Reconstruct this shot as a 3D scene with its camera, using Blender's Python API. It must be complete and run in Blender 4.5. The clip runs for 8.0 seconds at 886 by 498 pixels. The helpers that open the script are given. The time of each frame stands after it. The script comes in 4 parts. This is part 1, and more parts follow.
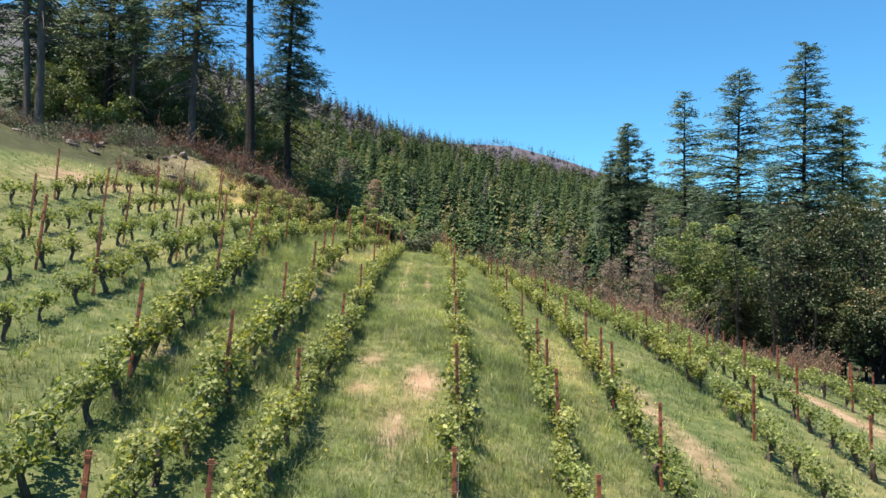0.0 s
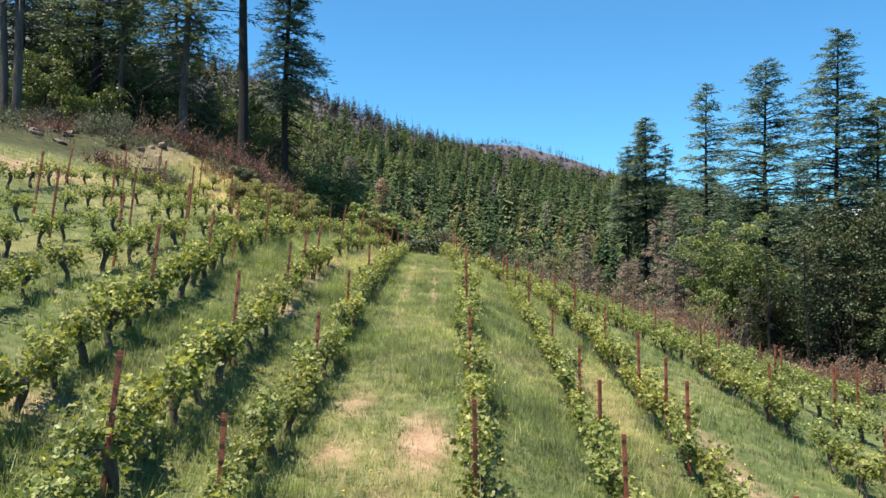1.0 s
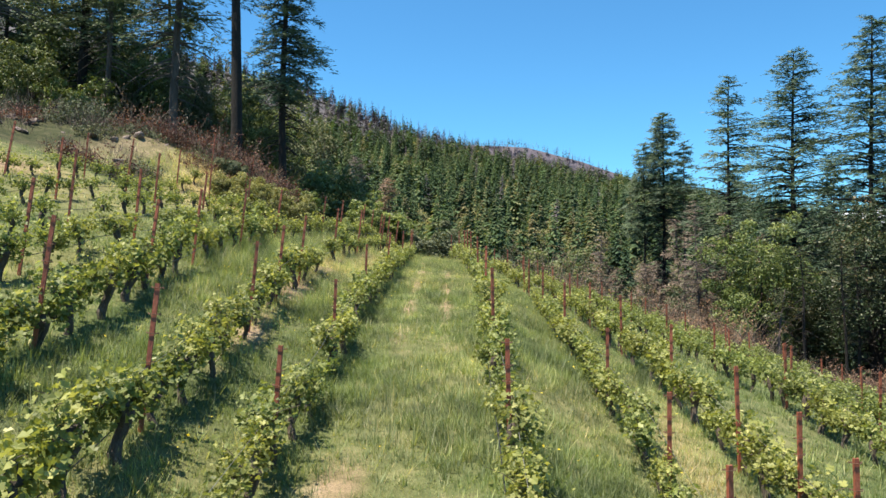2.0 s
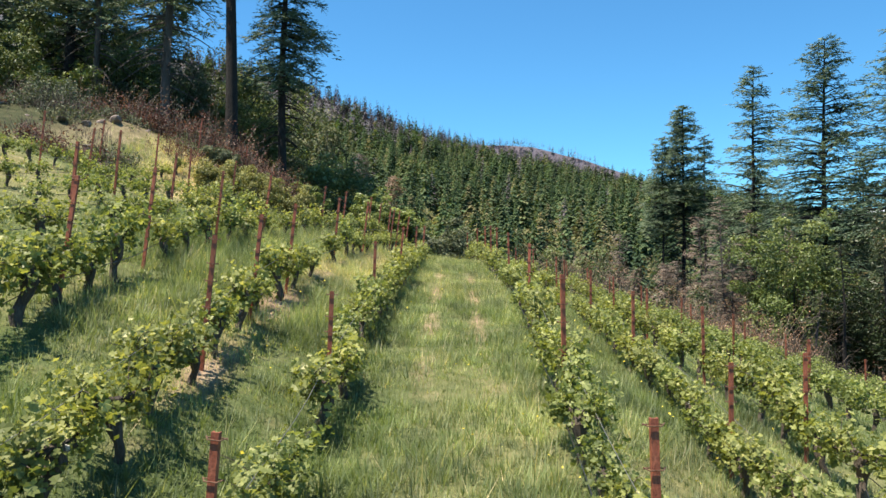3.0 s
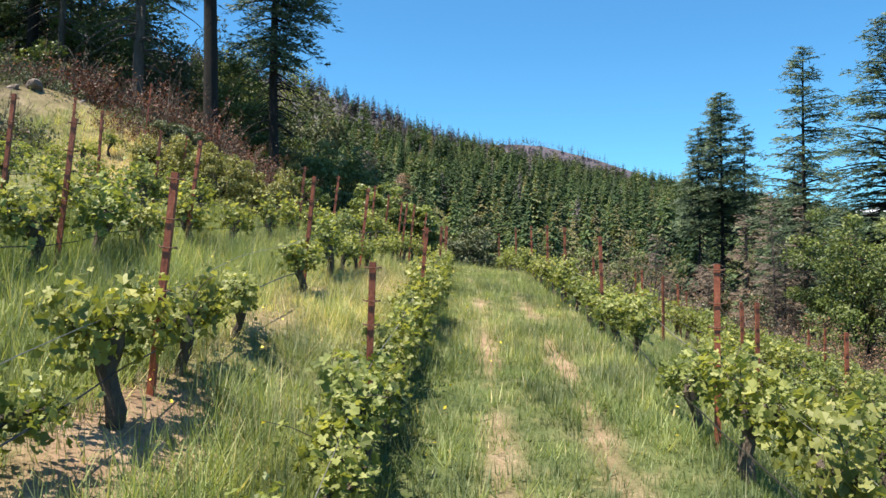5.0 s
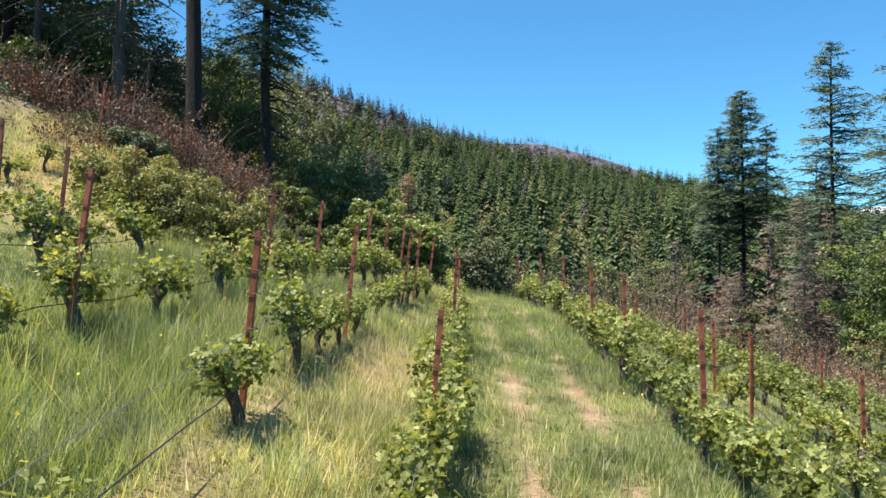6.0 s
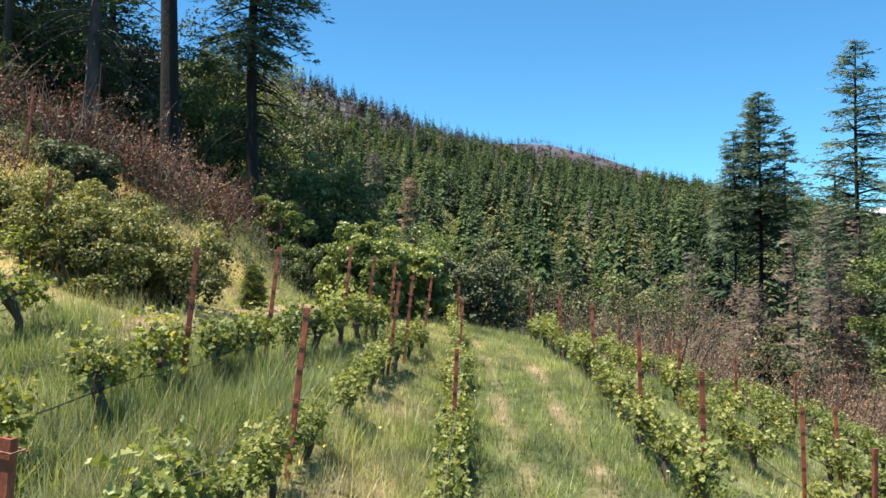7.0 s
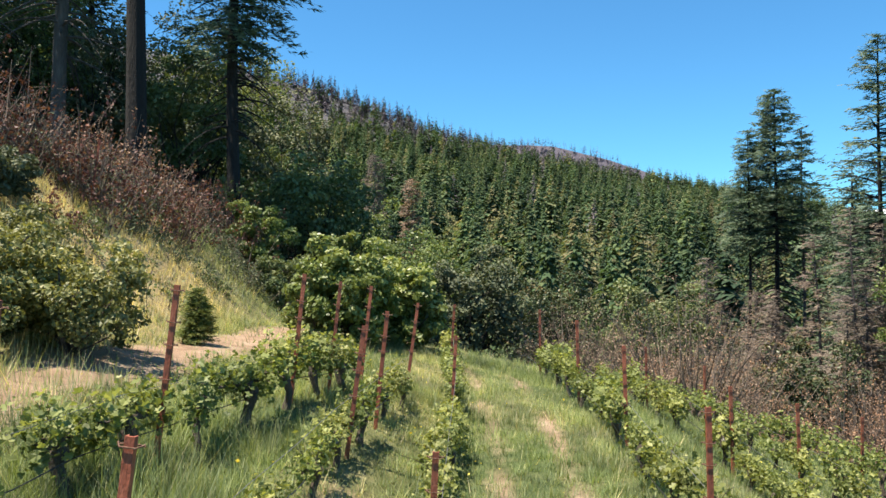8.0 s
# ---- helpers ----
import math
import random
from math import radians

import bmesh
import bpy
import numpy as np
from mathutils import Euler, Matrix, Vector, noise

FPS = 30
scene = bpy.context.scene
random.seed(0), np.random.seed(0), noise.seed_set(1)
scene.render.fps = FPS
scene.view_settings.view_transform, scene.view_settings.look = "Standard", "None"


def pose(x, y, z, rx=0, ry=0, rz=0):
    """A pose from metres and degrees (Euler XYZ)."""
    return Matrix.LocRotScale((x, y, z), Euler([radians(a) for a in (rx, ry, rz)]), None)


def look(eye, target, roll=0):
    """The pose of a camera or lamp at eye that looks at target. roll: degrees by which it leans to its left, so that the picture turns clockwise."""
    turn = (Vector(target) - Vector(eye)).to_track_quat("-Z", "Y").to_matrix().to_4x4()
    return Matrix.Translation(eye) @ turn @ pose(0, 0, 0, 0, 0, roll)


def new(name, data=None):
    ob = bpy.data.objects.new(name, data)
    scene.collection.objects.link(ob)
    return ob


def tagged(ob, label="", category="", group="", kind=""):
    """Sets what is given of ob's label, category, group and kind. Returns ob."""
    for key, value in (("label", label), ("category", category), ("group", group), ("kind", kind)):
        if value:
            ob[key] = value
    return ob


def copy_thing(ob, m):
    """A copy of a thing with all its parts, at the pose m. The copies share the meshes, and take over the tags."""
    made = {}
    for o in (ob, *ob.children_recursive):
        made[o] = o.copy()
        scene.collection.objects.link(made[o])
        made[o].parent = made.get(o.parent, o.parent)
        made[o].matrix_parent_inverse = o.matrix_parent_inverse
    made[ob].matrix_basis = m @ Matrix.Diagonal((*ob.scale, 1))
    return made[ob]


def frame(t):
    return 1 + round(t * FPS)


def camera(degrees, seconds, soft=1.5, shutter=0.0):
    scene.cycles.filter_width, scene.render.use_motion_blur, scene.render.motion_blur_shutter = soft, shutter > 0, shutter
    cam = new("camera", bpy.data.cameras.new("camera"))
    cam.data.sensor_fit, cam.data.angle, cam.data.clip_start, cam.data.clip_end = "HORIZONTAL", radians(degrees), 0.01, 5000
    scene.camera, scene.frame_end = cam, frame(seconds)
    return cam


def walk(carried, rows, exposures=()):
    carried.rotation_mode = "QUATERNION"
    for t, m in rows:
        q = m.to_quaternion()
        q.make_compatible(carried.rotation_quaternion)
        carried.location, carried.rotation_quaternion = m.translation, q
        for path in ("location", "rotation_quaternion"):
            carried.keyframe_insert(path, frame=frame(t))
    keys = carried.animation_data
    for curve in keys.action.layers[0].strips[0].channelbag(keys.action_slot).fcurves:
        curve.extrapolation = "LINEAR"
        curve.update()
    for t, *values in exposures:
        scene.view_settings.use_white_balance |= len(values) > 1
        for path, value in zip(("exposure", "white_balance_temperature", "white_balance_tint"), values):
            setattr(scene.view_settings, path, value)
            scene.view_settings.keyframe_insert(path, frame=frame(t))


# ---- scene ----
cam = camera(61.4, 8.0, soft=1.5)
ROWS = [  # seconds, eye, a point looked at, lean
    (0, (0.207, 1.205, 6.562), (0.212, 3.205, 6.615), 0.7),
    (0.5, (0.213, 3.532, 6.610), (0.207, 5.532, 6.662), 0.8),
    (1, (0.193, 5.901, 6.742), (0.176, 7.900, 6.795), 0.7),
    (1.5, (0.121, 8.134, 6.835), (0.095, 10.133, 6.889), 0.8),
    (1.7, (0.071, 9.023, 6.841), (0.042, 11.022, 6.899), 0.7),
    (2.8, (-0.518, 13.754, 6.926), (-0.565, 15.752, 6.984), 0.6),
    (3, (-0.627, 14.587, 6.949), (-0.675, 16.586, 7.006), 0.6),
    (3.5, (-0.836, 16.677, 7.054), (-0.890, 18.675, 7.112), 0.6),
    (4, (-1.006, 18.640, 7.203), (-1.068, 20.639, 7.260), 0.5),
    (4.2, (-1.082, 19.434, 7.221), (-1.147, 21.432, 7.278), 0.6),
    (5.3, (-1.567, 23.792, 7.655), (-1.643, 25.789, 7.709), 0.4),
    (5.5, (-1.622, 24.593, 7.870), (-1.701, 26.591, 7.922), 0.4),
    (6, (-1.780, 26.587, 8.401), (-1.865, 28.584, 8.454), 0.4),
    (6.5, (-1.847, 28.408, 8.888), (-1.937, 30.406, 8.942), 0.4),
    (7, (-1.842, 30.118, 9.369), (-1.937, 32.115, 9.423), 0.4),
    (7.5, (-1.782, 31.854, 9.663), (-1.881, 33.851, 9.720), 0.3),
    (8, (-1.745, 33.465, 9.806), (-1.849, 35.462, 9.864), 0.3),
]
walk(cam, [(t, look(eye, target, lean)) for t, eye, target, lean in ROWS])

# ---- light ----
SUN_ELEVATION, SUN_FROM = radians(70), Vector((-0.88, -0.42))
world = bpy.data.worlds.new("sky")
scene.world = world
world.use_nodes = True
wn = world.node_tree.nodes
sky = wn.new("ShaderNodeTexSky")
sky.sky_type, sky.sun_disc = "NISHITA", False
sky.sun_elevation = SUN_ELEVATION
sky.sun_rotation = math.atan2(SUN_FROM.x, SUN_FROM.y)
sky.altitude, sky.air_density, sky.dust_density, sky.ozone_density = 300, 1.0, 0.15, 1.6
tinted = wn.new("ShaderNodeMix")
tinted.data_type, tinted.blend_type = "RGBA", "MULTIPLY"
tinted.inputs[0].default_value, tinted.inputs[7].default_value = 1.0, (0.52, 1.1, 1.38, 1)
world.node_tree.links.new(sky.outputs["Color"], tinted.inputs[6])
world.node_tree.links.new(tinted.outputs[2], wn["Background"].inputs["Color"])
wn["Background"].inputs["Strength"].default_value = 0.065
sun = new("sun", bpy.data.lights.new("sun", "SUN"))
sun.data.energy, sun.data.angle, sun.data.color = 5.0, radians(0.6), (1.0, 0.9, 0.745)
flat = SUN_FROM.normalized() * math.cos(SUN_ELEVATION)
sun.matrix_world = look((flat.x * 50, flat.y * 50, math.sin(SUN_ELEVATION) * 50), (0, 0, 0))
scene.view_settings.exposure = 1.18

# ---- materials ----
def nodes_of(name):
    m = bpy.data.materials.new(name)
    m.use_nodes = True
    return m, m.node_tree.nodes, m.node_tree.links


def ramp(n, stops):
    r = n.new("ShaderNodeValToRGB")
    e = r.color_ramp.elements
    while len(e) < len(stops):
        e.new(0.5)
    for k, (p, c) in zip(e, stops):
        k.position, k.color = p, (*c, 1)
    return r


def mixed(n, l, kind, fac, a, b):
    m = n.new("ShaderNodeMix")
    m.data_type, m.blend_type = "RGBA", kind
    for i, v in ((0, fac), (6, a), (7, b)):
        if isinstance(v, (int, float)):
            m.inputs[i].default_value = v
        elif isinstance(v, tuple):
            m.inputs[i].default_value = (*v, 1)
        else:
            l.new(v, m.inputs[i])
    return m.outputs[2]


def noise_tex(n, l, scale, detail=4.0, where=None, rough=0.6):
    t = n.new("ShaderNodeTexNoise")
    t.inputs["Scale"].default_value, t.inputs["Detail"].default_value, t.inputs["Roughness"].default_value = scale, detail, rough
    if where:
        l.new(where, t.inputs["Vector"])
    return t.outputs["Fac"]


def attribute(n, name):
    a = n.new("ShaderNodeAttribute")
    a.attribute_name = name
    return a.outputs["Fac"]


def plant(name, stops, gloss=0.45, translucent=0.35, patch=0.25, patch_scale=0.35, by_object=True):
    """Leaves, blades and needles: colour by the tint laid on each leaf, painted shade included, patches of other tone,
    light through the leaf.
    """
    m, n, l = nodes_of(name)
    r = ramp(n, stops)
    l.new(attribute(n, "tint"), r.inputs["Fac"])
    geo = n.new("ShaderNodeNewGeometry")
    big = noise_tex(n, l, patch_scale, 2.0, geo.outputs["Position"])
    tone = ramp(n, [(0.35, (1 - patch,) * 3), (0.65, (1 + patch * 0.6, 1 + patch * 0.5, 1 - patch * 0.2))])
    l.new(big, tone.inputs["Fac"])
    colour = mixed(n, l, "MULTIPLY", 1.0, r.outputs["Color"], tone.outputs["Color"])
    if by_object:
        info = n.new("ShaderNodeObjectInfo")
        vary = ramp(n, [(0.0, (0.85, 0.9, 0.9)), (1.0, (1.12, 1.05, 0.95))])
        l.new(info.outputs["Random"], vary.inputs["Fac"])
        colour = mixed(n, l, "MULTIPLY", 1.0, colour, vary.outputs["Color"])
    p = n["Principled BSDF"]
    p.inputs["Roughness"].default_value = gloss
    p.inputs["Specular IOR Level"].default_value = 0.35
    l.new(colour, p.inputs["Base Color"])
    tr = n.new("ShaderNodeBsdfTranslucent")
    l.new(mixed(n, l, "MULTIPLY", 1.0, colour, (1.25, 1.2, 0.55)), tr.inputs["Color"])
    mix = n.new("ShaderNodeMixShader")
    mix.inputs[0].default_value = translucent
    l.new(p.outputs[0], mix.inputs[1])
    l.new(tr.outputs[0], mix.inputs[2])
    l.new(mix.outputs[0], n["Material Output"].inputs["Surface"])
    return m


def rough_stuff(name, stops, scale, bump=0.3, roughness=0.9, stretch=(1, 1, 1), metallic=0.0, fine=6.0):
    """Bark, stone, rust, soil: two scales of noise for colour and relief, in object space."""
    m, n, l = nodes_of(name)
    tc, mp = n.new("ShaderNodeTexCoord"), n.new("ShaderNodeMapping")
    mp.inputs["Scale"].default_value = stretch
    l.new(tc.outputs["Object"], mp.inputs["Vector"])
    a = noise_tex(n, l, scale, 6.0, mp.outputs[0], 0.65)
    b = noise_tex(n, l, scale * fine, 4.0, mp.outputs[0], 0.6)
    r = ramp(n, stops)
    l.new(a, r.inputs["Fac"])
    tone = ramp(n, [(0.3, (0.72,) * 3), (0.7, (1.2,) * 3)])
    l.new(b, tone.inputs["Fac"])
    info = n.new("ShaderNodeObjectInfo")
    vary = ramp(n, [(0.0, (0.85, 0.85, 0.85)), (1.0, (1.1, 1.1, 1.1))])
    l.new(info.outputs["Random"], vary.inputs["Fac"])
    colour = mixed(n, l, "MULTIPLY", 1.0, r.outputs["Color"], tone.outputs["Color"])
    colour = mixed(n, l, "MULTIPLY", 1.0, colour, vary.outputs["Color"])
    p = n["Principled BSDF"]
    p.inputs["Roughness"].default_value, p.inputs["Metallic"].default_value = roughness, metallic
    l.new(colour, p.inputs["Base Color"])
    bp = n.new("ShaderNodeBump")
    bp.inputs["Strength"].default_value, bp.inputs["Distance"].default_value = bump, 0.5 / scale
    l.new(b, bp.inputs["Height"])
    l.new(bp.outputs[0], p.inputs["Normal"])
    return m


def ground_material():
    """Grassy soil: green sward, straw-dry patches, bare pinkish soil, forest litter, by masks laid on the sheet."""
    m, n, l = nodes_of("ground_cover")
    geo = n.new("ShaderNodeNewGeometry")
    pos = geo.outputs["Position"]
    big, mid, fine = noise_tex(n, l, 0.22, 4, pos), noise_tex(n, l, 2.2, 5, pos), noise_tex(n, l, 42, 5, pos, 0.8)
    # Sward colour held low, so shade at the grass feet is painted in.
    green = ramp(n, [(0.3, (0.06, 0.085, 0.032)), (0.5, (0.105, 0.135, 0.055)), (0.74, (0.2, 0.2, 0.1))])
    l.new(mid, green.inputs["Fac"])
    soil = ramp(n, [(0.3, (0.26, 0.17, 0.12)), (0.55, (0.365, 0.255, 0.187)), (0.75, (0.45, 0.35, 0.275))])
    l.new(mid, soil.inputs["Fac"])
    straw = ramp(n, [(0.3, (0.3, 0.225, 0.12)), (0.7, (0.52, 0.41, 0.23))])
    l.new(mid, straw.inputs["Fac"])
    litter = ramp(n, [(0.3, (0.032, 0.04, 0.02)), (0.5, (0.055, 0.062, 0.032)), (0.75, (0.1, 0.09, 0.055))])
    l.new(mid, litter.inputs["Fac"])
    c = mixed(n, l, "MIX", attribute(n, "dry"), green.outputs["Color"], straw.outputs["Color"])

    def broken(name, amount=1.4):
        a = n.new("ShaderNodeMath")
        a.operation = "MULTIPLY_ADD"
        l.new(attribute(n, name), a.inputs[0])
        a.inputs[1].default_value = amount
        s = n.new("ShaderNodeMath")
        s.operation = "SUBTRACT"
        l.new(mid, s.inputs[0])
        s.inputs[1].default_value = 0.5 + 0.5 * (amount - 1.0)
        l.new(s.outputs[0], a.inputs[2])
        a.use_clamp = True
        return a.outputs[0]
    c = mixed(n, l, "MIX", broken("bare"), c, soil.outputs["Color"])
    c = mixed(n, l, "MIX", broken("litter"), c, litter.outputs["Color"])
    # Burnt ground, its lilac cast painting in the haze of distance.
    c = mixed(n, l, "MIX", attribute(n, "burnt"), c, (0.1, 0.092, 0.125))
    tone = ramp(n, [(0.32, (0.42, 0.44, 0.42)), (0.5, (0.95, 0.95, 0.93)), (0.68, (1.4, 1.36, 1.28))])
    l.new(fine, tone.inputs["Fac"])
    c = mixed(n, l, "MULTIPLY", 1.0, c, tone.outputs["Color"])
    tone2 = ramp(n, [(0.3, (0.85, 0.88, 0.85)), (0.7, (1.12, 1.08, 1.0))])
    l.new(big, tone2.inputs["Fac"])
    c = mixed(n, l, "MULTIPLY", 1.0, c, tone2.outputs["Color"])
    p = n["Principled BSDF"]
    p.inputs["Roughness"].default_value = 0.95
    p.inputs["Specular IOR Level"].default_value = 0.15
    l.new(c, p.inputs["Base Color"])
    bp = n.new("ShaderNodeBump")
    bp.inputs["Strength"].default_value, bp.inputs["Distance"].default_value = 0.6, 0.05
    l.new(fine, bp.inputs["Height"])
    l.new(bp.outputs[0], p.inputs["Normal"])
    return m


M_GROUND = ground_material()
M_GRASS = plant("grass_blades", [(0.0, (0.125, 0.18, 0.085)), (0.35, (0.245, 0.308, 0.162)), (0.65, (0.41, 0.44, 0.26)), (0.88, (0.55, 0.5, 0.33)), (1.0, (0.68, 0.58, 0.42))], 0.55, 0.4, 0.42, 1.4, False)
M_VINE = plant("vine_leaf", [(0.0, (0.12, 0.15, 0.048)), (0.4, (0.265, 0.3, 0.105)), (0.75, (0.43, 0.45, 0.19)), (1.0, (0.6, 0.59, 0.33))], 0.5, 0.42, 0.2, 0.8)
M_SNAG = plant("grey_snag_twig", [(0.0, (0.13, 0.1, 0.088)), (0.6, (0.23, 0.18, 0.158)), (1.0, (0.34, 0.28, 0.25))], 0.9, 0.0, 0.2, 0.3)
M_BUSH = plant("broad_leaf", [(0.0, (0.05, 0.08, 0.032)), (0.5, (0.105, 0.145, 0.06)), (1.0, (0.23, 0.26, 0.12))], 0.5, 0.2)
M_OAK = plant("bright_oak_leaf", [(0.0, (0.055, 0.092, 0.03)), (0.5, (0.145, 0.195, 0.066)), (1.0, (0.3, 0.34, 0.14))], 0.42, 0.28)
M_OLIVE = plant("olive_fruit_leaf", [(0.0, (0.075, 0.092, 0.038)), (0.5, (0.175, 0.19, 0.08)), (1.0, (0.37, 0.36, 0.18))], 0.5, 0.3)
# Dark foliage, lowered further to paint in shade beneath the wood's canopy.
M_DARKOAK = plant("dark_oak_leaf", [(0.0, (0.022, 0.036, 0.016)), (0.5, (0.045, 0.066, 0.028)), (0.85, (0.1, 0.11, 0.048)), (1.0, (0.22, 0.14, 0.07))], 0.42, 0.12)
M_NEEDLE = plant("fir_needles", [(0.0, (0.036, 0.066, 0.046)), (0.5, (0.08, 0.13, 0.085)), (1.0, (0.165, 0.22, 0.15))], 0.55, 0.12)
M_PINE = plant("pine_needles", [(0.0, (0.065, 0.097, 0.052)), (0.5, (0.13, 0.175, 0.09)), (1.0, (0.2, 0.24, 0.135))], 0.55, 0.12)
# Distance haze put into the far trees' colours: lifted greens, lilac greys.
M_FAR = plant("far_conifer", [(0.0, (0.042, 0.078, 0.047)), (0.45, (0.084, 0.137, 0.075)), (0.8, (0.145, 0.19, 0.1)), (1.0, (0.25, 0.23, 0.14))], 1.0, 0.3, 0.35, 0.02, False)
M_DEADFAR = plant("hazed_dead_conifer", [(0.0, (0.095, 0.08, 0.098)), (0.6, (0.17, 0.145, 0.17)), (1.0, (0.26, 0.225, 0.25))], 0.95, 0.0, 0.2, 0.02, False)
M_RUSSET = plant("scorched_leaf", [(0.0, (0.14, 0.076, 0.056)), (0.5, (0.29, 0.168, 0.122)), (1.0, (0.45, 0.29, 0.22))], 0.7, 0.12, 0.3, 0.4)
M_PLUM = plant("dark_red_leaf", [(0.0, (0.05, 0.022, 0.022)), (0.55, (0.12, 0.045, 0.042)), (1.0, (0.27, 0.13, 0.1))], 0.5, 0.25, 0.25, 0.6)
M_SAGE = plant("grey_green_leaf", [(0.0, (0.05, 0.068, 0.04)), (0.5, (0.1, 0.125, 0.075)), (1.0, (0.2, 0.215, 0.14))], 0.6, 0.15, 0.25, 0.4)
M_FIG = plant("bright_fig_leaf", [(0.0, (0.075, 0.112, 0.038)), (0.5, (0.16, 0.212, 0.074)), (1.0, (0.32, 0.37, 0.17))], 0.4, 0.3)
M_PALE = plant("dead_pale_leaf", [(0.0, (0.17, 0.115, 0.09)), (0.5, (0.285, 0.2, 0.16)), (1.0, (0.38, 0.29, 0.235))], 0.8, 0.12, 0.2, 0.4)
M_FLOWER = plant("yellow_petal", [(0.0, (0.75, 0.55, 0.03)), (1.0, (0.9, 0.75, 0.1))], 0.5, 0.3, 0.1, 1.0, False)
M_TWIG = plant("dry_twig", [(0.0, (0.06, 0.047, 0.042)), (0.6, (0.125, 0.1, 0.09)), (1.0, (0.26, 0.215, 0.19))], 0.85, 0.0, 0.2, 0.5)
# Dark bark, with the crown's shade on the pine trunk put in too.
M_BARK = rough_stuff("dark_shaded_bark", [(0.3, (0.011, 0.009, 0.008)), (0.6, (0.022, 0.018, 0.015)), (0.8, (0.05, 0.04, 0.032))], 3.0, 0.8, 0.95, (1, 1, 0.2))
M_GREYBARK = rough_stuff("grey_bark", [(0.3, (0.075, 0.06, 0.05)), (0.6, (0.14, 0.115, 0.1)), (0.8, (0.24, 0.205, 0.18))], 3.0, 0.7, 0.95, (1, 1, 0.2))
M_VINEBARK = rough_stuff("vine_bark", [(0.3, (0.05, 0.04, 0.032)), (0.6, (0.11, 0.085, 0.065)), (0.8, (0.24, 0.2, 0.165))], 14.0, 0.8, 0.95, (1, 1, 0.25))
M_RUST = rough_stuff("rusted_steel", [(0.3, (0.17, 0.045, 0.026)), (0.55, (0.31, 0.088, 0.045)), (0.78, (0.45, 0.165, 0.095))], 9.0, 0.25, 0.65, (1, 1, 0.3), 0.0)
M_CLIP = rough_stuff("rusty_wire", [(0.3, (0.09, 0.04, 0.025)), (0.7, (0.26, 0.15, 0.1))], 40.0, 0.2, 0.6, (1, 1, 1), 0.5)
M_WIRE = rough_stuff("galvanised_wire", [(0.3, (0.2, 0.19, 0.18)), (0.7, (0.36, 0.34, 0.32))], 30.0, 0.1, 0.5, (1, 1, 1), 0.8)
M_HOSE = rough_stuff("black_hose", [(0.3, (0.012, 0.012, 0.013)), (0.7, (0.035, 0.034, 0.033))], 20.0, 0.1, 0.32)
M_ROCK = rough_stuff("weathered_rock", [(0.25, (0.16, 0.125, 0.105)), (0.55, (0.3, 0.24, 0.21)), (0.8, (0.45, 0.38, 0.34))], 1.6, 0.9, 0.95)

M_CUT = rough_stuff("pale_cut_wood", [(0.3, (0.45, 0.41, 0.37)), (0.7, (0.68, 0.65, 0.6))], 25.0, 0.5)
M_CLOUD = rough_stuff("white_cloud", [(0.3, (0.52, 0.55, 0.6)), (0.7, (0.6, 0.62, 0.66))], 0.01, 0.0, 1.0)

# ---- mesh tools ----


class Soup:
    """Gathers many small faces with a tint for each, and makes one mesh of them."""

    def __init__(self):
        self.v, self.f3, self.f4, self.t, self.count = [], [], [], [], 0

    def add(self, verts, tris=None, quads=None, tint=0.5):
        verts = np.asarray(verts, float).reshape(-1, 3)
        self.v.append(verts)
        self.t.append(np.broadcast_to(np.asarray(tint, float), (len(verts),)))
        if tris is not None and len(tris):
            self.f3.append(np.asarray(tris) + self.count)
        if quads is not None and len(quads):
            self.f4.append(np.asarray(quads) + self.count)
        self.count += len(verts)

    def fans(self, verts, tris, tint):
        """verts (n, k, 3): n alike little pieces; tris: faces of one; tint (n,)."""
        n, k, _ = verts.shape
        tris = np.asarray(tris)
        idx = (np.arange(n)[:, None, None] * k + tris[None]).reshape(-1, 3)
        self.add(verts.reshape(-1, 3), idx, None, np.repeat(tint, k))

    def mesh(self, name, smooth_faces=False):
        me = bpy.data.meshes.new(name)
        v = np.concatenate(self.v).astype(np.float32)
        loops, starts, at = [], [], 0
        for fs, k in ((self.f3, 3), (self.f4, 4)):
            if fs:
                f = np.concatenate(fs)
                loops.append(f.ravel())
                starts.append(at + np.arange(len(f)) * k)
                at += f.size
        loops, starts = np.concatenate(loops), np.concatenate(starts)
        me.vertices.add(len(v))
        me.vertices.foreach_set("co", v.ravel())
        me.loops.add(len(loops))
        me.loops.foreach_set("vertex_index", loops.astype(np.int32))
        me.polygons.add(len(starts))
        me.polygons.foreach_set("loop_start", starts.astype(np.int32))
        a = me.attributes.new("tint", "FLOAT", "POINT")
        a.data.foreach_set("value", np.concatenate(self.t).astype(np.float32))
        me.update(calc_edges=True)
        me.polygons.foreach_set("use_smooth", np.full(len(starts), smooth_faces))
        return me


def part(name, data, material, parent, label=""):
    """One mesh object under a thing or a part. data: a bmesh, a Soup or a mesh."""
    if isinstance(data, Soup):
        data = data.mesh(name)
    elif isinstance(data, bmesh.types.BMesh):
        me = bpy.data.meshes.new(name)
        data.to_mesh(me)
        data.free()
        data = me
    if material and not data.materials:
        data.materials.append(material)
    ob = new(name, data)
    ob.parent = parent
    if name in ("branchwork", "crown", "foliage", "twigwork", "leafage"):
        ob["kind"] = "stuff"
    return tagged(ob, label)


